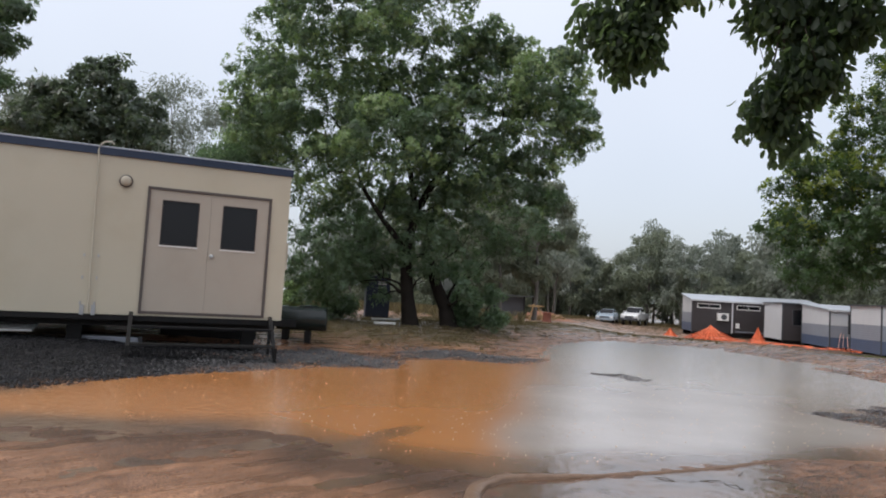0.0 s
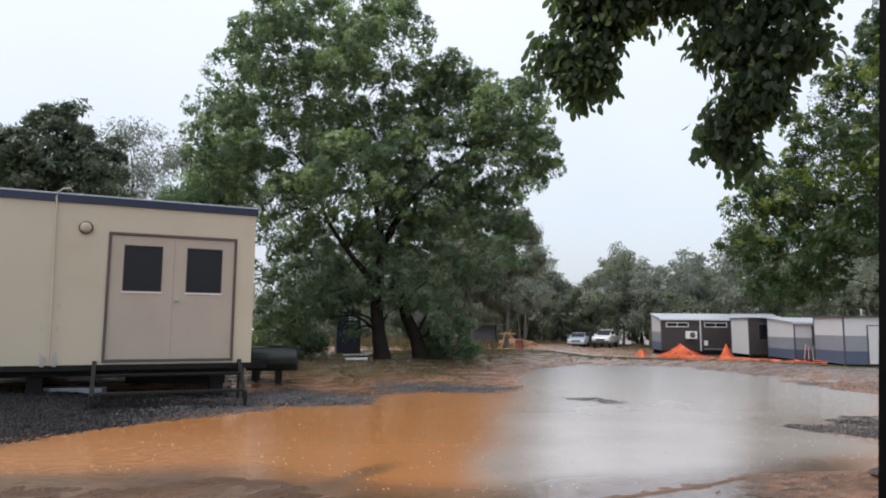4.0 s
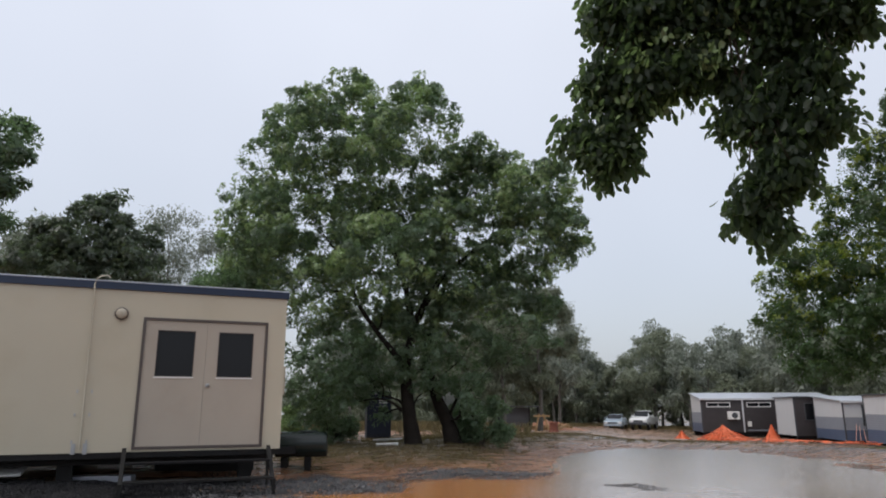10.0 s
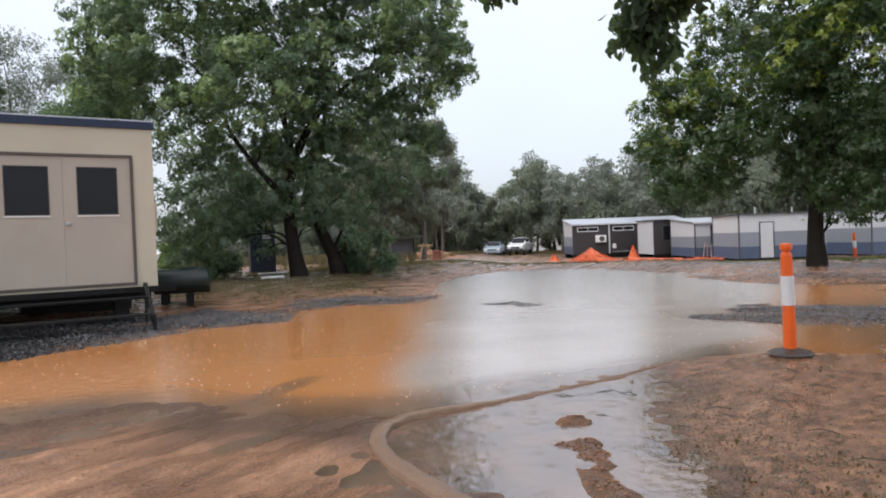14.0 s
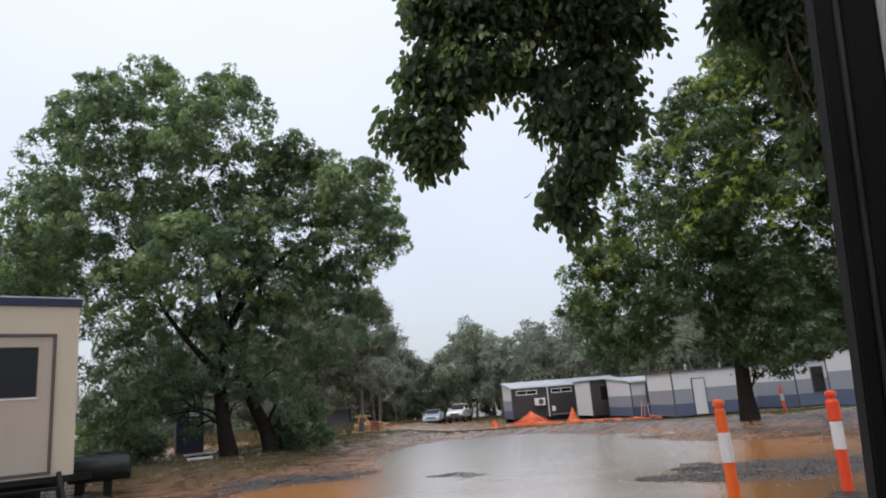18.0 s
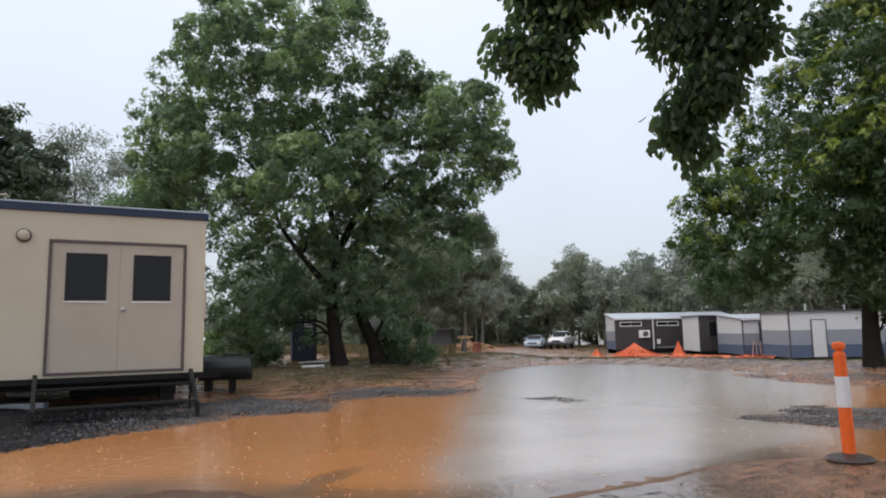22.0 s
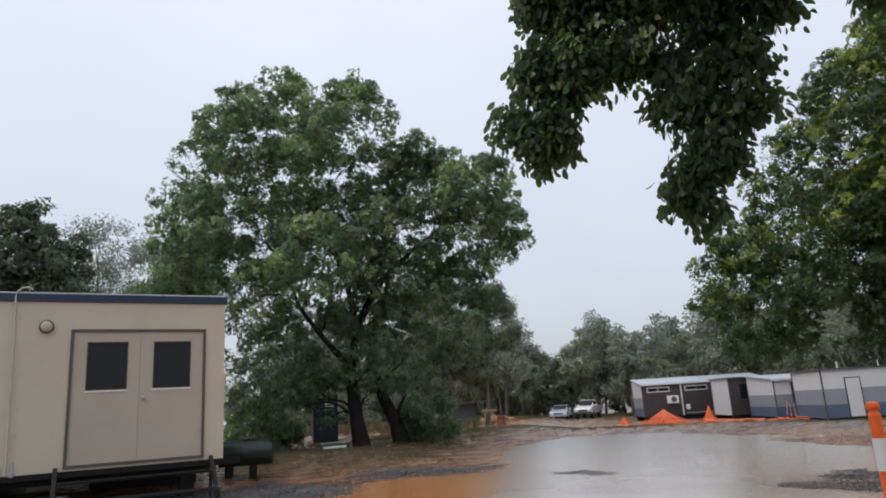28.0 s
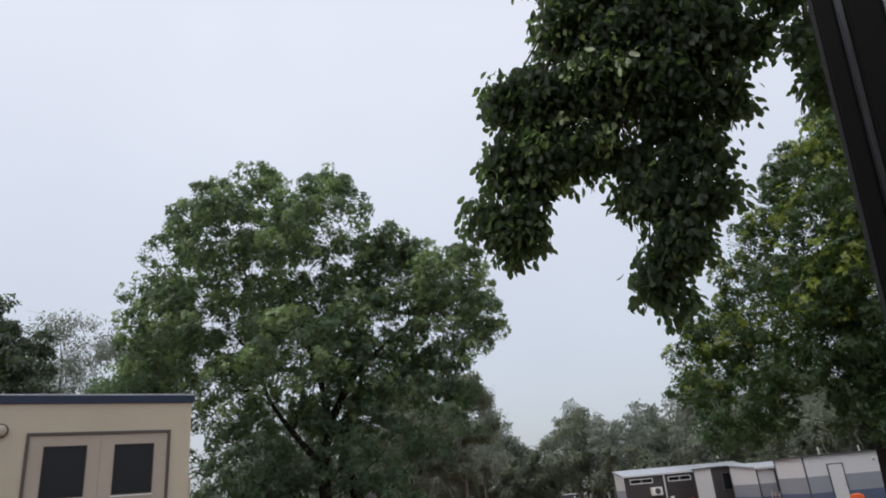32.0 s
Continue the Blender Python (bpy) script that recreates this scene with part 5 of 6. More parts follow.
tree("green_tree", (-8.6, 25.4, 0.3), 0, MASS, [(0, 0, 0), (0.1, 0, 1.2), (0, 0, 2.6), (0.1, 0, 4.2), (0.1, 0, 6.0), (0.2, 0, 7.0)], 0.2, 70000, 0.13, "leafy green tree behind the large one", seed=23, fresh=0.1)
gum("pale_gum_tree", (-17.8, 44.5, 0.2), 0, 14.0, 3.0, 31, 9000, 0.24, "slender pale gum with thin grey-green leaves", 0.5, 16)
gum("pale_gum_tree", (-14.6, 46.0, 0.2), 40, 12.5, 3.0, 32, 8500, 0.24, "slender pale gum with thin grey-green leaves", 0.5, 15)
gum("pale_gum_tree", (-20.5, 46.0, 0.2), 90, 12.0, 3.2, 33, 8500, 0.24, "slender pale gum with thin grey-green leaves", 0.45, 15)
gum("drooping_gum_tree", (5.2, 37.4, -0.2), 0, 8.0, 2.1, 34, 30000, 0.2, "drooping olive-green gum with a pale trunk", 0.3, 18, "leaf_bush", girth=0.14)
gum("drooping_gum_tree", (3.2, 36.0, -0.1), 60, 7.6, 2.4, 35, 26000, 0.2, "drooping olive-green gum with a pale trunk", 0.25, 16, "leaf_bush", girth=0.12)
gum("drooping_gum_tree", (1.0, 38.5, 0.0), 120, 8.0, 2.6, 36, 26000, 0.2, "drooping olive-green gum with a pale trunk", 0.25, 16, "leaf_bush", girth=0.12)

# belt of bush round the yard: a few trees built once and set out again and again
belt = []
for k in range(6):
    h = (11.5, 9.5, 12.5, 8.5, 10.5, 7.0)[k]
    belt.append(gum("bush_tree", (0, 400 + 20 * k, -1.0), 0, h, (2.6, 2.9, 2.4, 3.2, 3.0, 3.2)[k], 50 + k, 5200, 0.45, "tall grey-green gum in the bush beyond the yard",
                    (0.3, 0.22, 0.34, 0.15, 0.25, 0.06)[k], 20, ("leaf_gum", "leaf_bush")[k % 2], girth=0.17))
r2 = random.Random(77)
first = set()
spots = []
for az in np.arange(-46, 64, 1.9):
    for dist in (74, 86, 100):
        a = az + r2.uniform(-1.0, 1.0)
        spots.append((a, dist + r2.uniform(-6, 6) - (14 if a > 36 else 0)))
spots += [(6.5, 58), (9.5, 62), (3.5, 55), (0.5, 52), (-3.0, 50), (27, 66), (31, 64), (35, 60), (39, 56), (44, 52), (48, 50), (-26, 44), (-31, 40), (10, 84), (13, 82), (15, 90), (17.5, 80), (20, 84), (22.5, 78), (25, 82), (28, 80)]
for n, (a, dist) in enumerate(spots):
    k = (5 if n % 4 == 1 else r2.randrange(6))
    x, y = dist * math.sin(radians(a)), dist * math.cos(radians(a))
    if 12 < x < 24 and 60 < y < 74:
        continue
    low = -15 < a < -9.5
    m = pose(x, y, ground_z(x, y) - 0.15, 0, 0, r2.uniform(0, 360)) @ Matrix.Scale(r2.uniform(0.82, 1.1) * (0.45 if low else 1.0), 4)
    if k not in first:
        first.add(k)
        belt[k].matrix_basis = m
        belt[k]["group"] = "bush round the yard"
    else:
        c = copy_thing(belt[k], m)
        c.scale = m.to_scale()

# undergrowth along the foot of the bush
rng = np.random.RandomState(9)
n = 150
az = np.radians(rng.uniform(-45, 62, n))
dist = rng.uniform(64, 110, n) - 14 * (az > radians(36))
ux, uy = dist * np.sin(az), dist * np.cos(az)
ok = ~((ux > 11) & (ux < 25) & (uy > 58) & (uy < 75))
ux, uy = ux[ok], uy[ok]
uz = zones(ux, uy)[0]
v, q = leaves(np.stack([ux, uy, uz + 1.3], -1), rng.uniform(1.5, 2.9, len(ux)), 85000, rng, 0.42, 0.2, 0.2, 6, 0.3, 0.5)
under = big_mesh("undergrowth", v, q, "leaf_bush")
tagged(under, "dense olive undergrowth at the foot of the bush", "undergrowth", "", "stuff")

# low scrub below the large tree
rng = np.random.RandomState(12)
for k, (x, y, s, lab) in enumerate(((1.15, 20.3, 0.7, "leafy shrub beside the large tree"), (-3.3, 21.0, 0.7, "leafy shrub under the large tree"), (-5.0, 21.5, 0.6, "yellow-green shrub behind the tank"), (0.9, 22.5, 0.7, "leafy shrub under the large tree"), (-7.0, 19.5, 0.9, "leafy shrub behind the office"))):
    sh = thing("shrub", (x, y, ground_z(x, y)), 0, lab, "shrub")
    cs = [(rng.uniform(-0.5, 0.5), rng.uniform(-0.4, 0.4), s * h) for h in (0.5, 0.8, 1.2, 1.5, 0.6)]
    v, q = leaves(cs, [s * 0.6] * 5, 5000, rng, 0.12, 0.05, 0.4, 10, 0.2, 0.5)
    big_mesh("foliage", v, q, "leaf_fresh" if k == 2 else "leaf", sh)
    vv, ff = [], []
    for c in cs:
        tube(vv, ff, limb_path((0, 0, 0), c, random.Random(k), 5), [0.03, 0.025, 0.02, 0.012, 0.006], 5)
    mesh_ob("stem", vv, ff, "twig", sh, "", True)


# ---- bollards ----
def bollard(place, turn, colour, label, lean_deg, tall=1.03, kind=0):
    b = thing("bollard", place, turn, label, "bollard", "traffic bollards")
    b.matrix_basis = pose(*place, 0, 0, turn) @ pose(0, 0, 0, lean_deg[0], lean_deg[1], 0)
    part("base", lathe([(0.196, 0.0), (0.2, 0.018), (0.18, 0.034), (0.11, 0.05), (0.072, 0.066)], None, 12), "base_rubber", b, "black rubber base splashed with mud")
    s = tall / 1.03
    r = 0.052
    part("post", lathe([(r + 0.006, 0.06), (r + 0.004, 0.1), (r + 0.002, 0.42 * s), (r + 0.001, 0.5 * s), (r - 0.002, 0.93 * s), (r - 0.014, 0.955 * s)], None, 24), colour, b)
    part("reflective_band", lathe([(r + 0.0045, 0.465 * s), (r + 0.006, 0.47 * s), (r + 0.005, 0.73 * s), (r + 0.003, 0.735 * s)], None, 24), "reflector", b, "white reflective band")
    if kind:
        part("collar", lathe([(r + 0.006, 0.745 * s), (r + 0.014, 0.755 * s), (r + 0.012, 0.93 * s), (r + 0.004, 0.945 * s)], None, 24), colour, b)
    part("cap", lathe([(0.03, 0.95 * s), (0.03, 0.97 * s), (0.052, 0.98 * s), (0.056, 1.005 * s), (0.05, 1.03 * s), (0.028, 1.04 * s), (0.01, 1.043 * s)], None, 20), colour, b)
    return b


bollard((4.21, 5.83, ground_z(4.21, 5.83) - 0.004), 20, "orange", "orange bollard with a white band on a rubber base", (0.0, -1.5))
bollard((5.70, 6.04, ground_z(5.7, 6.04) - 0.004), 50, "red_orange", "faded red-orange bollard with a pale band and collar", (0.5, -1.0), 1.05, 1)
bollard((17.6, 20.4, ground_z(17.6, 20.4)), 0, "orange", "orange bollard beside the shade tree", (0, -4), 0.9)


# ---- parked cars ----
def wheel(parent, x, y, r, w):
    t = part("wheel", lathe([(r * 0.6, -w / 2), (r * 0.95, -w / 2), (r, -w * 0.35), (r, w * 0.35), (r * 0.95, w / 2), (r * 0.6, w / 2)], pose(x, y, r, 0, 90, 0), 20), "tyre", parent)
    part("rim", lathe([(r * 0.58, -w * 0.52), (r * 0.5, -w * 0.55), (r * 0.5, w * 0.55), (r * 0.58, w * 0.52)], pose(x, y, r, 0, 90, 0), 14), "grey_steel", t)


def loft(profile, width, taper=0.0):
    """A body from a side outline (y, z), pulled in towards the roof."""
    bm = bmesh.new()
    zs = [z for _, z in profile]
    rows = []
    for s in (-1, 1):
        rows.append([bm.verts.new((s * (width / 2 - taper * (z - min(zs)) / (max(zs) - min(zs))), y, z)) for y, z in profile])
    a, b = rows
    n = len(profile)
    bm.faces.new(a)
    bm.faces.new(b[::-1])
    for k in range(n):
        bm.faces.new((a[(k + 1) % n], a[k], b[k], b[(k + 1) % n]))
    bmesh.ops.recalc_face_normals(bm, faces=bm.faces)
    bmesh.ops.bevel(bm, geom=list(bm.edges), offset=0.05, segments=2, affect="EDGES", profile=0.6)
    return bm


def car(place, turn, paint, label, ute):
    """Front towards -y."""
    c = thing("ute" if ute else "sedan", place, turn, label, "car", "parked cars")
    lift = 0.12 if ute else 0.0
    if ute:
        body = [(-2.3, 0.4), (-2.35, 0.75), (-2.2, 0.98), (-1.1, 1.08), (2.45, 1.08), (2.5, 0.5), (2.3, 0.38)]
        cabin_line = [(-1.15, 1.06), (-0.45, 1.66), (0.75, 1.7), (1.0, 1.06)]
    else:
        body = [(-2.2, 0.3), (-2.28, 0.6), (-2.1, 0.78), (-1.0, 0.92), (1.6, 0.95), (2.2, 0.88), (2.25, 0.45), (2.1, 0.3)]
        cabin_line = [(-1.05, 0.9), (-0.35, 1.36), (0.7, 1.4), (1.6, 0.93)]
    b = part("body", loft([(y, z + lift) for y, z in body], 1.78, 0.06), paint, c, "", True)
    k = part("roof", loft([(y, z + lift) for y, z in cabin_line], 1.6, 0.2), paint, c)
    (y0, z0), (y1, z1), (y2, z2), (y3, z3) = cabin_line
    nrm = Vector((0, -(z1 - z0), (y1 - y0))).normalized()
    slope = math.degrees(math.atan2(z1 - z0, y1 - y0))
    ln = math.hypot(y1 - y0, z1 - z0)
    part("windscreen", box((-0.66, 0.1, 0.004), (0.66, ln - 0.07, 0.03), 0.008, pose(0, y0, z0 + lift, slope)), "dark_glass", c)
    for s in (-1, 1):
        part("side_window", box((s * 0.70 - 0.05, y0 + 0.55, z0 + lift + 0.08), (s * 0.70 + 0.05, y3 - 0.5, z1 + lift - 0.12), 0.02), "dark_glass", c)
        part("headlight", box((s * 0.66 - 0.17, body[1][0] + 0.01, body[1][1] + lift - 0.1), (s * 0.66 + 0.17, body[1][0] + 0.16, body[1][1] + lift + 0.08), 0.03), "lamp", c)
        part("mirror", box((s * 0.98 - 0.09, y0 + 0.45, z0 + lift + 0.02), (s * 0.98 + 0.09, y0 + 0.55, z0 + lift + 0.18), 0.02), paint, c)
        for y in (-1.45, 1.4):
            wheel(c, s * 0.78, y, 0.36 if ute else 0.31, 0.22)
    part("grille", box((-0.45, body[1][0] - 0.01, body[1][1] + lift - 0.14), (0.45, body[1][0] + 0.1, body[1][1] + lift + 0.05), 0.02), "charcoal", c)
    part("bumper", box((-0.86, body[0][0] - 0.1, body[0][1] + lift - 0.02), (0.86, body[0][0] + 0.1, body[0][1] + lift + 0.2), 0.04), paint if not ute else "charcoal", c)
    return c


car((20.0, 69.2, ground_z(20.0, 69.2)), -30, "car_white", "white ute parked at the edge of the bush", True)
car((-8.4, 31.0, ground_z(-8.4, 31.0)), 70, "car_white", "white sedan parked behind the site office", False)
car((17.3, 69.6, ground_z(17.3, 69.6)), -22, "car_blue", "pale blue sedan parked at the edge of the bush", False)


# ---- orange safety mesh heaped in front of the cabins ----
def mesh_heap(place, w, h, seed, label, lean_x=0.0):
    t = thing("safety_mesh", (*place, ground_z(*place) - 0.02), 0, label, "safety mesh", "fallen safety mesh")
    r = random.Random(seed)
    around, up = 30, 10
    pts = {}
    for i in range(around):
        a = 2 * math.pi * i / around
        fold = 1 + 0.22 * math.sin(5 * a + seed) + r.uniform(-0.1, 0.1)
        for j in range(up + 1):
            u = j / up
            rr = w / 2 * fold * (1 - u) ** 1.25 + 0.03
            pts[i, j] = Vector((rr * math.cos(a) + lean_x * u, rr * 0.7 * math.sin(a), h * u + r.uniform(-0.02, 0.02)))
    vv, ff = [], []

    def strip(a, b, wd):
        d = (b - a).normalized()
        s = d.cross(Vector((a.x + b.x, a.y + b.y, 0.4))).normalized() * wd / 2
        k = len(vv)
        vv.extend([a - s, a + s, b + s, b - s])
        ff.append((k, k + 1, k + 2, k + 3))

    for i in range(around):
        for j in range(up):
            strip(pts[i, j], pts[i, j + 1], 0.05)
            strip(pts[i, j], pts[(i + 1) % around, j], 0.05)
    mesh_ob("netting", vv, ff, "net", t)
    vv, ff = [], []
    tube(vv, ff, [(lean_x * 0.2, 0, 0), (lean_x * 0.6, 0, h * 0.55), (lean_x, 0, h + 0.03)], [0.03, 0.025, 0.02], 6)
    mesh_ob("stake", vv, ff, "timber", t)
    return t


mesh_heap((17.0, 42.0), 3.1, 0.9, 1, "heap of orange safety mesh on a stake", -0.15)
mesh_heap((18.8, 39.9), 0.9, 0.95, 2, "narrow peak of orange safety mesh on a stake")
mesh_heap((15.0, 43.9), 0.8, 0.5, 3, "small heap of orange and white mesh")
r3 = random.Random(6)
for k in range(3):
    x, y = 22.0 + 0.16 * k, 37.3 - 0.2 * k
    t = thing("mesh_strip", (x, y, ground_z(x, y)), 50 + 8 * k, "faded orange mesh strip leaning on a cabin", "safety mesh", "leaning mesh strips")
    part("strip", box((-0.04, -0.008, -0.05), (0.04, 0.008, 1.25 - 0.2 * k), 0.002, pose(0, 0, 0, 0, 40 - 6 * k, 0)), "net_faded", t)
vv, ff = [], []
for k in range(90):
    u = k / 89
    x, y = 15.8 + 5.6 * u + r3.uniform(-0.3, 0.3), 42.0 - 7.6 * u + r3.uniform(-0.3, 0.3)
    z = ground_z(x, y) + 0.05 + r3.uniform(0, 0.12)
    a = r3.uniform(0, math.pi)
    q = len(vv)
    for s, t2 in ((-1, -1), (1, -1), (1, 1), (-1, 1)):
        vv.append(Vector((x + 0.42 * s * math.cos(a) - 0.03 * t2 * math.sin(a), y + 0.42 * s * math.sin(a) + 0.03 * t2 * math.cos(a), z + r3.uniform(0, 0.06))))
    ff.append((q, q + 1, q + 2, q + 3))
strips = mesh_ob("mesh_strips", vv, ff, "net")
tagged(strips, "torn strips of orange mesh lying on the ground", "safety mesh", "", "stuff")


# ---- clutter at the edge of the yard ----
tank = thing("tank", (-2.75, 13.75, ground_z(-2.75, 13.75) - 0.13), 8, "dark green plastic tank on short legs", "tank")
part("shell", loft([(-0.3, 0.34), (-0.38, 0.44), (-0.39, 0.62), (-0.32, 0.74), (-0.18, 0.8), (0.18, 0.8), (0.32, 0.74), (0.39, 0.62), (0.38, 0.44), (0.3, 0.34)], 1.0, 0.03), "green_bin", tank)
part("lid", lathe([(0.2, 0.785), (0.2, 0.815), (0.16, 0.83), (0.05, 0.835)], pose(0.1, 0, 0), 18), "green_bin", tank)
for x in (-0.32, 0.12):
    for y in (-0.2, 0.2):
        part("leg", box((x - 0.06, y - 0.05, -0.05), (x + 0.06, y + 0.05, 0.36), 0.01), "black_steel", tank)

cabinet = thing("storage_cabinet", (-2.2, 24.0, ground_z(-2.2, 24.0) - 0.02), 12, "tall navy steel cabinet with pale lines of lettering", "cabinet")
part("body", box((-0.42, 0.0, 0.0), (0.42, 0.6, 1.62), 0.02), "blue_sign", cabinet)
part("door", box((-0.38, -0.02, 0.1), (0.38, -0.002, 1.55), 0.006), "blue_sign", cabinet)
for z, w in ((1.28, 0.3), (1.2, 0.3), (1.06, 0.28)):
    part("pale_line", box((-0.02, -0.028, z), (w - 0.02, -0.021, z + 0.045)), "pale_debris", cabinet)
part("hasp", box((-0.2, -0.04, 1.5), (-0.1, -0.021, 1.6), 0.004), "grey_steel", cabinet)

panel = thing("roofing_sheet", (0.75, 22.6, ground_z(0.75, 22.6)), 10, "pale roofing sheet leaning on its edge", "roofing sheet")
part("sheet", box((-0.2, -0.012, 0.0), (0.2, 0.012, 1.5), 0.004, pose(0, 0, 0.02, 0, -26, 0)), "pale_debris", panel)
for x, y, a, ln in ((-1.5, 18.9, 6, 0.6), (-1.7, 21.6, 10, 0.9), (-4.0, 20.4, 0, 0.9)):
    t = thing("pale_pipe", (x, y, ground_z(x, y) + 0.03), a, "pale plastic pipe lying in the grass", "pipe", "pipes in the grass")
    vv, ff = [], []
    tube(vv, ff, [(-ln / 2, 0, 0.02), (0, 0, 0.025), (ln / 2, 0, 0.03)], [0.045] * 3, 10)
    mesh_ob("tube", vv, ff, "pale_debris", t, "", True)
shed = thing("dark_shelter", (5.0, 45.0, ground_z(5.0, 45.0)), -6, "low dark shelter with a flat roof at the bush edge", "shelter")
part("wall", box((-1.4, 0, 0.2), (0.6, 0.06, 1.35)), "charcoal", shed)
part("roof", box((-1.5, -0.3, 1.4), (1.3, 1.6, 1.46), 0.01), "charcoal", shed)
for x in (-1.4, 0.6, 1.2):
    for y in (-0.2, 1.5):
        part("post", box((x - 0.05, y - 0.05, -0.1), (x + 0.05, y + 0.05, 1.4), 0.005), "black_steel", shed)

soil_heap = thing("soil_heap", (6.3, 41.5, ground_z(6.3, 41.5)), 0, "low heap of red soil and rubble", "soil heap")
hx, hy, hq = sheet(np.linspace(-2.4, 2.4, 40), np.linspace(-1.4, 1.4, 26))
hz = 0.62 * np.exp(-((hx / 1.4) ** 2 + (hy / 0.8) ** 2)) * (1 + 0.45 * wobble(hx, hy, 0.4, 31) + 0.3 * wobble(hx, hy, 0.18, 35)) - 0.06
big_mesh("heap", np.stack([hx, hy, hz], -1), hq, "red_soil", soil_heap, "", True)
for k in range(9):
    x, y = 5.1 + 0.25 * k, 40.3 + r3.uniform(-0.4, 0.4)
    t = thing("timber_offcut", (x, y, ground_z(x, y) + 0.1 + 0.05 * (k % 3)), r3.uniform(-60, 60), "rough timber offcut on the rubble heap", "timber", "timber offcuts")
    part("offcut", box((-0.5, -0.05, -0.1), (0.5, 0.05, 0.04), 0.006, pose(0, 0, 0.05, 0, r3.uniform(-20, 20), 0)), "timber", t)
trestle = thing("trestle", (5.0, 36.0, ground_z(5.0, 36.0)), 0, "dark timber trestle at the yard edge", "trestle")
for x, ry in ((-0.22, 14), (0.5, -20)):
    part("leg", box((-0.035, -0.04, -0.05), (0.035, 0.04, 0.9), 0.005, pose(x, 0, 0, 0, ry, 0)), "timber", trestle)
part("rail", box((-0.3, -0.03, 0.72), (0.55, 0.03, 0.8), 0.005), "timber", trestle)
stump = thing("stump", (5.35, 33.6, ground_z(5.35, 33.6) - 0.03), 0, "short red-brown tree stump at the yard edge", "stump")
part("bole", lathe([(0.27, 0), (0.22, 0.1), (0.2, 0.3), (0.21, 0.46), (0.12, 0.5), (0.06, 0.44)], None, 12), "stump", stump)

# things stored below the office floor
for lx, ly, a, w, d, tilt in ((-2.62, 1.3, 24, 0.36, 0.2, 62), (-2.15, 1.5, 26, 0.22, 0.15, 40), (-4.4, 0.5, 20, 1.3, 0.5, 10), (-6.4, 0.4, 22, 1.5, 0.5, 8), (-8.4, 0.5, 22, 1.4, 0.6, 10)):
    x, y, _ = office.matrix_basis @ Vector((lx, ly, 0))
    t = thing("pale_sheet", (x, y, ground_z(x, y) + 0.02), a, "pale roofing sheet stored under the office", "sheet", "sheets under the office")
    part("sheet", box((-w / 2, -d / 2, 0.0), (w / 2, d / 2, 0.03), 0.008, pose(0, 0, 0.03 + d / 2 * math.sin(radians(tilt)), tilt, 0, 0)), "pale_debris", t)
for lx, ly, a, w in ((-2.75, 0.55, 8, 1.1), (-4.9, 0.3, 22, 1.2)):
    x, y, _ = office.matrix_basis @ Vector((lx, ly, 0))
    t = thing("concrete_sleeper", (x, y, ground_z(x, y) - 0.02), a, "grey concrete sleeper lying under the office", "sleeper", "sleepers under the office")
    part("sleeper", box((-w / 2, -0.13, 0.0), (w / 2, 0.13, 0.1), 0.012), "sheet_grey", t)


# ---- loose stones, mud and grass ----
def scatter(name, X, Y, size, material, rng, label, sink=0.3):
    """Angular stones, one small eight-sided solid each, joined."""
    n = len(X)
    Z = zones(X, Y)[0]
    base = np.array([(1, 0, 0), (0, 1, 0), (-1, 0, 0), (0, -1, 0), (0, 0, 0.8), (0, 0, -0.8)], float)
    v = base[None] * (1 + 0.45 * rng.uniform(-1, 1, (n, 6, 1))) + 0.2 * rng.normal(size=(n, 6, 3))
    ang = rng.uniform(0, 2 * np.pi, n)
    c, s = np.cos(ang)[:, None], np.sin(ang)[:, None]
    v = np.stack([v[..., 0] * c - v[..., 1] * s, v[..., 0] * s + v[..., 1] * c, v[..., 2] * 0.75], -1)
    sz = size * rng.uniform(0.5, 1.5, n)
    v = v * sz[:, None, None] + np.stack([X, Y, Z + sz * sink], -1)[:, None]
    tri = np.array([(0, 1, 4), (1, 2, 4), (2, 3, 4), (3, 0, 4), (1, 0, 5), (2, 1, 5), (3, 2, 5), (0, 3, 5)])
    f = (np.arange(n) * 6)[:, None, None] + tri[None]
    ob = big_mesh(name, v.reshape(-1, 3), f.reshape(-1, 3), material, None, "", False, 3)
    return tagged(ob, label, "gravel", "", "stuff")


rng = np.random.RandomState(14)


def fill(poly, n, pad=0.0):
    xs, ys = [p[0] for p in poly], [p[1] for p in poly]
    X, Y = rng.uniform(min(xs) - 0.3, max(xs) + 0.3, n), rng.uniform(min(ys) - 0.3, max(ys) + 0.3, n)
    k = inside(X, Y, poly) + 0.4 * wobble(X, Y, 0.5, 15) + 0.25 * rng.normal(size=n) < pad
    return X[k], Y[k]


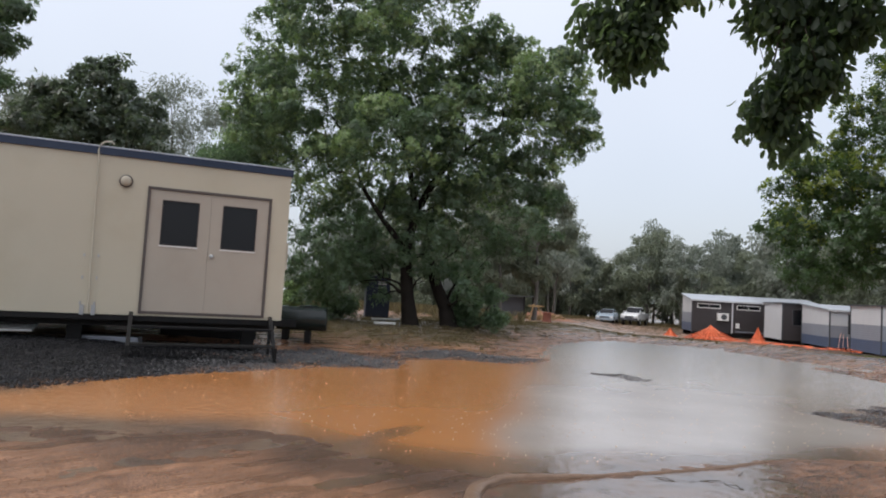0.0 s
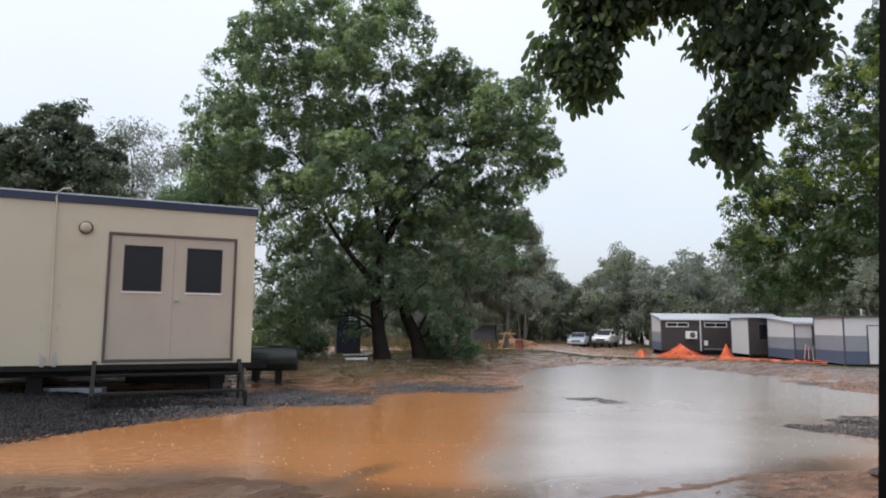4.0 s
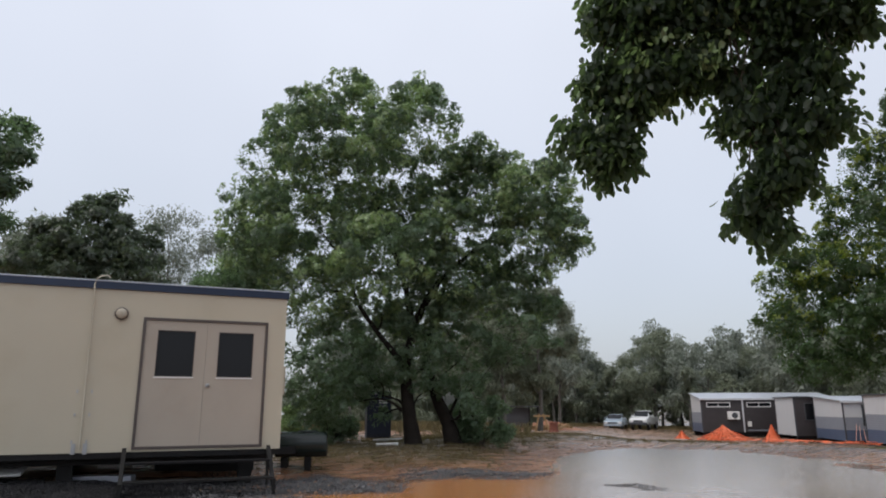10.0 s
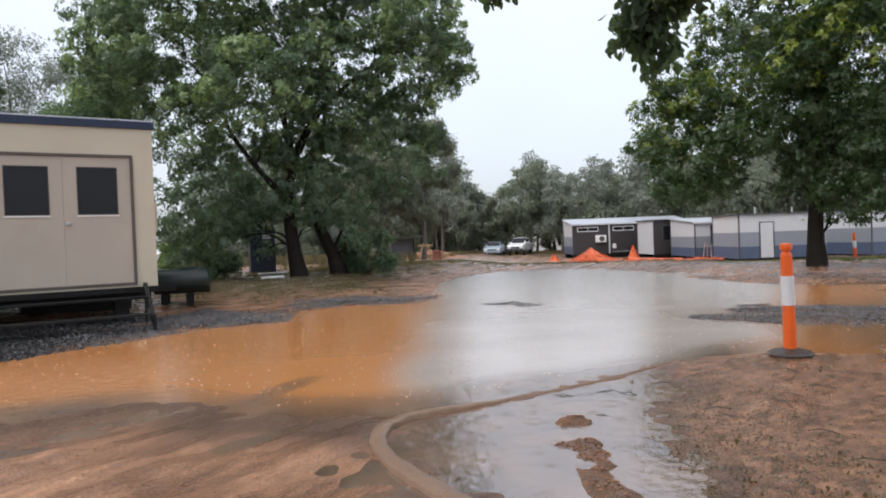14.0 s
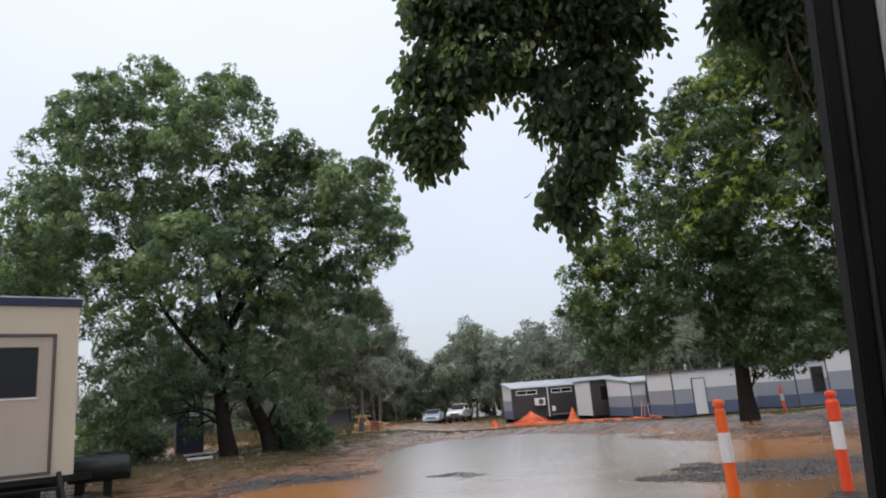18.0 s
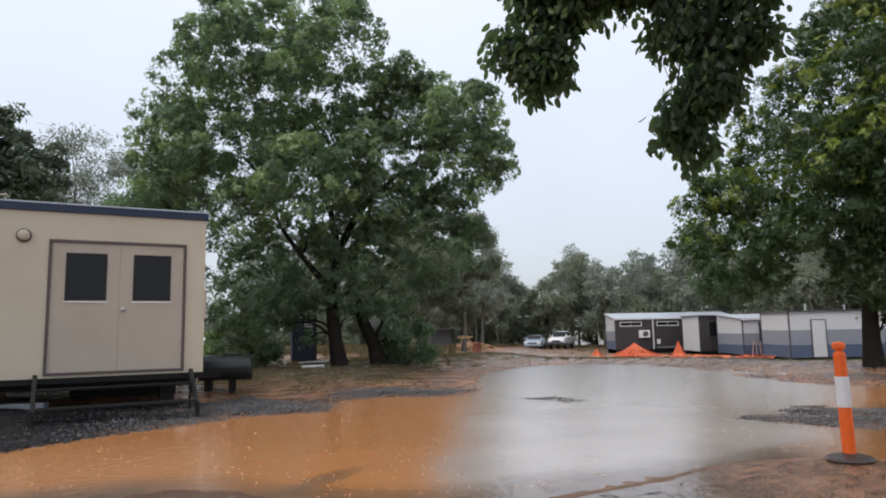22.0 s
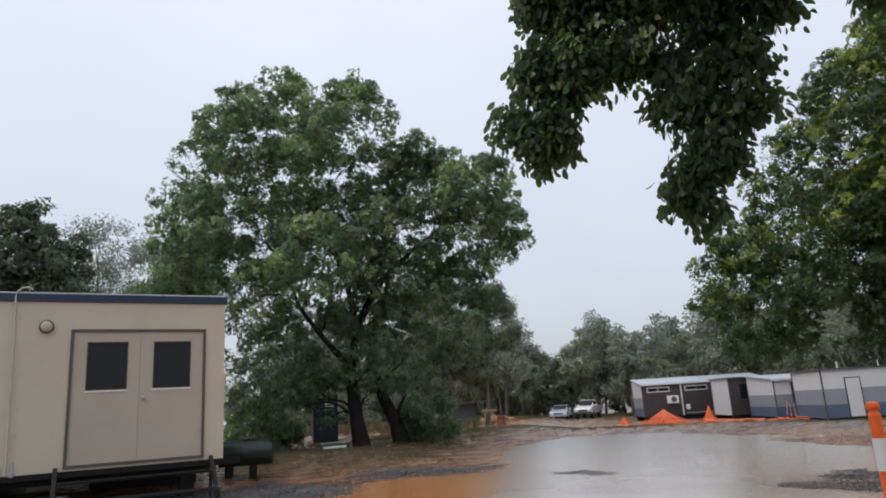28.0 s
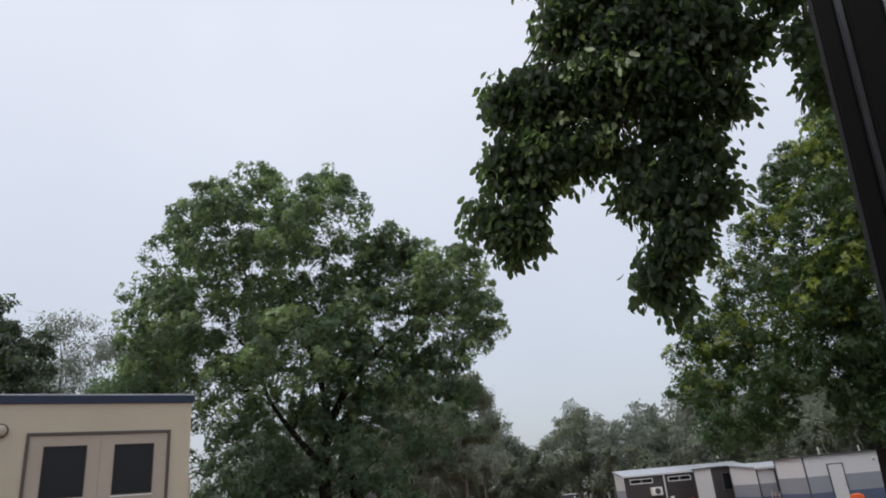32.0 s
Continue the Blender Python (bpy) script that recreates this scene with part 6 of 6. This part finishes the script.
X, Y = fill([(-9, 4.6), (-6.5, 6.0), (-4.6, 7.8), (-3.3, 9.7), (-2.3, 11.0), (-0.7, 11.5), (-0.9, 12.4), (-2.2, 13.0), (-3.4, 12.4), (-9, 8.6)], 95000)
worn = X + 0.5 * rng.normal(size=len(X)) > -3.5
scatter("gravel", X[~worn], Y[~worn], 0.016, "stone", rng, "dark wet gravel in front of the office")
scatter("gravel", X[worn], Y[worn], 0.016, "grey_gravel", rng, "worn grey gravel beyond the office steps")
for g, n, lab in ((GRAVELS[1], 9000, "thin spread of dark gravel"), (GRAVELS[2], 15000, "dark gravel patch near the bollards"), (GRAVELS[3], 4200, "gravel bar standing out of the puddle")):
    X, Y = fill(g, n, 0.1)
    scatter("gravel", X, Y, 0.015, "grey_gravel", rng, lab)
X, Y = rng.uniform(8, 17, 4000), rng.uniform(11, 30, 4000)
k = (inside(X, Y, PUDDLE) > 0.2)
scatter("stones", X[k], Y[k], 0.018, "brown_stone", rng, "brown stones strewn over the wet ground", 0.1)
X, Y = rng.uniform(-4, 9, 16000), rng.uniform(2.5, 9, 16000)
k = (np.minimum(inside(X, Y, PUDDLE), inside(X, Y, POOL)) > 0.15)
scatter("pebbles", X[k], Y[k], 0.005, "mud_lump", rng, "small pebbles pressed into the mud")
X, Y = rng.uniform(0.5, 6, 26000), rng.uniform(2, 6.2, 26000)
k = (inside(X, Y, KERB) < -0.12) & (zones(X, Y)[0] > 0.006)
scatter("clods", X[k], Y[k], 0.004, "mud_lump", rng, "crumbs of red-brown soil in the bed")
X, Y = rng.uniform(1.6, 5.5, 26000), rng.uniform(2.2, 5.8, 26000)
k = (inside(X, Y, KERB) < -0.15) & (zones(X, Y)[0] > -0.004) & (wobble(X, Y, 0.7, 43) + 1.1 * step(3.4, 2.2, X) - 0.25 > rng.uniform(0.0, 2.6, 26000)) & (X - 0.35 * (Y - 4) < 3.1)
tagged(scatter("moss", X[k], Y[k], 0.006, "moss", rng, "grey-green moss and leaf litter on the soil"), "grey-green moss and leaf litter on the soil", "moss", "", "stuff")
X, Y = rng.uniform(-6, 12, 9000), rng.uniform(11, 26, 9000)
k = (np.abs(inside(X, Y, PUDDLE) - 0.6) < 0.7)
scatter("shore_stones", X[k], Y[k], 0.022, "brown_stone", rng, "small stones along the puddle's edge")


Y = np.concatenate([rng.normal(4.5, 0.09, 260), rng.normal(3.65, 0.34, 460), rng.normal(4.1, 0.07, 120)])
X = np.concatenate([rng.normal(1.6, 0.11, 260), rng.normal(1.42, 0.1, 460) + 0.2 * (Y[260:720] - 3.7), rng.normal(1.3, 0.08, 120)])
k = zones(X, Y)[0] > -0.002
scatter("clods", X[k], Y[k], 0.008, "mud_lump", rng, "wet clods on the mud islands of the pool", 0.1)


def grass(name, X, Y, tall, rng, label, per=7, material="grass"):
    n = len(X) * per
    X, Y = np.repeat(X, per) + rng.normal(0, 0.05, n), np.repeat(Y, per) + rng.normal(0, 0.05, n)
    Z = zones(X, Y)[0]
    a = rng.uniform(0, 2 * np.pi, n)
    h = tall * rng.uniform(0.4, 1.3, n)
    lean2 = h * rng.uniform(0.1, 0.7, n)
    w = 0.006 + 0.004 * rng.rand(n)
    dx, dy = np.cos(a), np.sin(a)
    root = np.stack([X, Y, Z], -1)
    side = np.stack([-dy * w, dx * w, 0 * w], -1)
    midp = root + np.stack([dx * lean2 * 0.35, dy * lean2 * 0.35, h * 0.6], -1)
    tip = root + np.stack([dx * lean2, dy * lean2, h], -1)
    v = np.stack([root - side, root + side, midp + side * 0.7, tip, midp - side * 0.7], 1)
    f = (np.arange(n) * 5)[:, None] + np.arange(5)[None]
    ob = big_mesh(name, v.reshape(-1, 3), f, material, None, "", False, 5)
    return tagged(ob, label, "grass", "", "stuff")


X, Y = rng.uniform(-7, 12, 16000), rng.uniform(13, 30, 16000)
k = rng.rand(16000) < np.where(X > 4.0, 0.5, 0.9) * zones(X, Y)[2]
grass("verge_grass", X[k], Y[k], 0.055, rng, "short worn grass on the verge")
X, Y = rng.uniform(-14, 12, 9000), rng.uniform(26, 62, 9000)
k = rng.rand(9000) < np.where(X > 3.4, 0.0, 0.7) * zones(X, Y)[2]
grass("tall_grass", X[k], Y[k], 0.4, rng, "tall dry grass at the edge of the bush", 9, "dry_grass")
X, Y = rng.uniform(4, 40, 7000), rng.uniform(67, 76, 7000)
k = (X / Y > 0.16) & ~((X > 14) & (X < 22) & (Y < 71))
grass("tall_grass", X[k], Y[k], 0.28, rng, "tall dry grass at the edge of the bush", 6, "dry_grass")
X, Y = rng.uniform(16, 32, 7000), rng.uniform(17, 33, 7000)
k = (Y > 15 + 0.25 * X) & (Y < 33.2 - 0.2 * np.maximum(0, X - 22)) & (wobble(X, Y, 2.2, 61) > -0.25) & (Y - 20 < 0.75 * X)
grass("lawn_grass", X[k], Y[k], 0.07, rng, "short wet green grass before the cabins", 6, "lawn")
X, Y = rng.uniform(1.5, 6, 380), rng.uniform(2, 6.2, 380)
k = (inside(X, Y, KERB) < -0.12) & (inside(X, Y, POOL) > 0.1) & (wobble(X, Y, 0.5, 41) > 0.1)
grass("bed_grass", X[k], Y[k], 0.022, rng, "sparse short grass in the garden bed", 4)

# drops that bounce off the puddle
X, Y = rng.uniform(-6, 9, 5200), rng.uniform(5.2, 20, 5200)
k = (inside(X, Y, PUDDLE) < -0.25) & (rng.rand(5200) < 7.0 / Y)
splash = scatter("rain_splashes", X[k], Y[k], 0.006, "splash", rng, "small splashes of rain on the puddle", 0.0)
splash["category"] = "rain splashes"
co = np.empty(len(splash.data.vertices) * 3, np.float32)
splash.data.vertices.foreach_get("co", co)
co = co.reshape(-1, 6, 3)
co[..., 2] += (0.008 - co[..., 2].mean(1))[:, None]
splash.data.vertices.foreach_set("co", co.ravel())

# rings that the drops leave on the still water of the bed
vv, ff = [], []
for _ in range(46):
    x, y, r = r3.uniform(0.4, 2.9), r3.uniform(2.9, 5.9), r3.uniform(0.02, 0.09)
    if inside(np.array([x]), np.array([y]), POOL)[0] > -0.12 or ground_z(x, y) > -0.01:
        continue
    for rr in (r, r * 0.55):
        q = len(vv)
        for j in range(28):
            a = 2 * math.pi * j / 28
            for dr, z in ((-0.006, 0.0), (0.0, 0.0028), (0.006, 0.0)):
                vv.append((x + (rr + dr) * math.cos(a), y + (rr + dr) * math.sin(a), z))
        for j in range(28):
            for s in (0, 1):
                b0, b1 = q + 3 * j + s, q + 3 * ((j + 1) % 28) + s
                ff.append((b0, b0 + 1, b1 + 1, b1))
rings = mesh_ob("rain_ripples", vv, ff, "water", None, "", True)
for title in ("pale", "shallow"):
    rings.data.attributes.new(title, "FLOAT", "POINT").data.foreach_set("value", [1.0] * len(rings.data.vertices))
tagged(rings, "rings of rain on the clear pool", "ripples", "", "stuff")

# fallen twigs in the bed
vv, ff = [], []
for k in range(60):
    x, y = r3.uniform(1.8, 5.5), r3.uniform(2.4, 5.6)
    if inside(np.array([x]), np.array([y]), KERB)[0] > -0.15:
        continue
    z, a, ln = ground_z(x, y) + 0.012, r3.uniform(0, math.pi), r3.uniform(0.05, 0.22)
    tube(vv, ff, [(x, y, z), (x + 0.5 * ln * math.cos(a), y + 0.5 * ln * math.sin(a), z + 0.012), (x + ln * math.cos(a + 0.2), y + ln * math.sin(a + 0.2), z)], [0.004, 0.0035, 0.002], 4)
litter = mesh_ob("twig_litter", vv, ff, "twig")
tagged(litter, "fallen twigs on the soil of the bed", "twigs", "", "stuff")
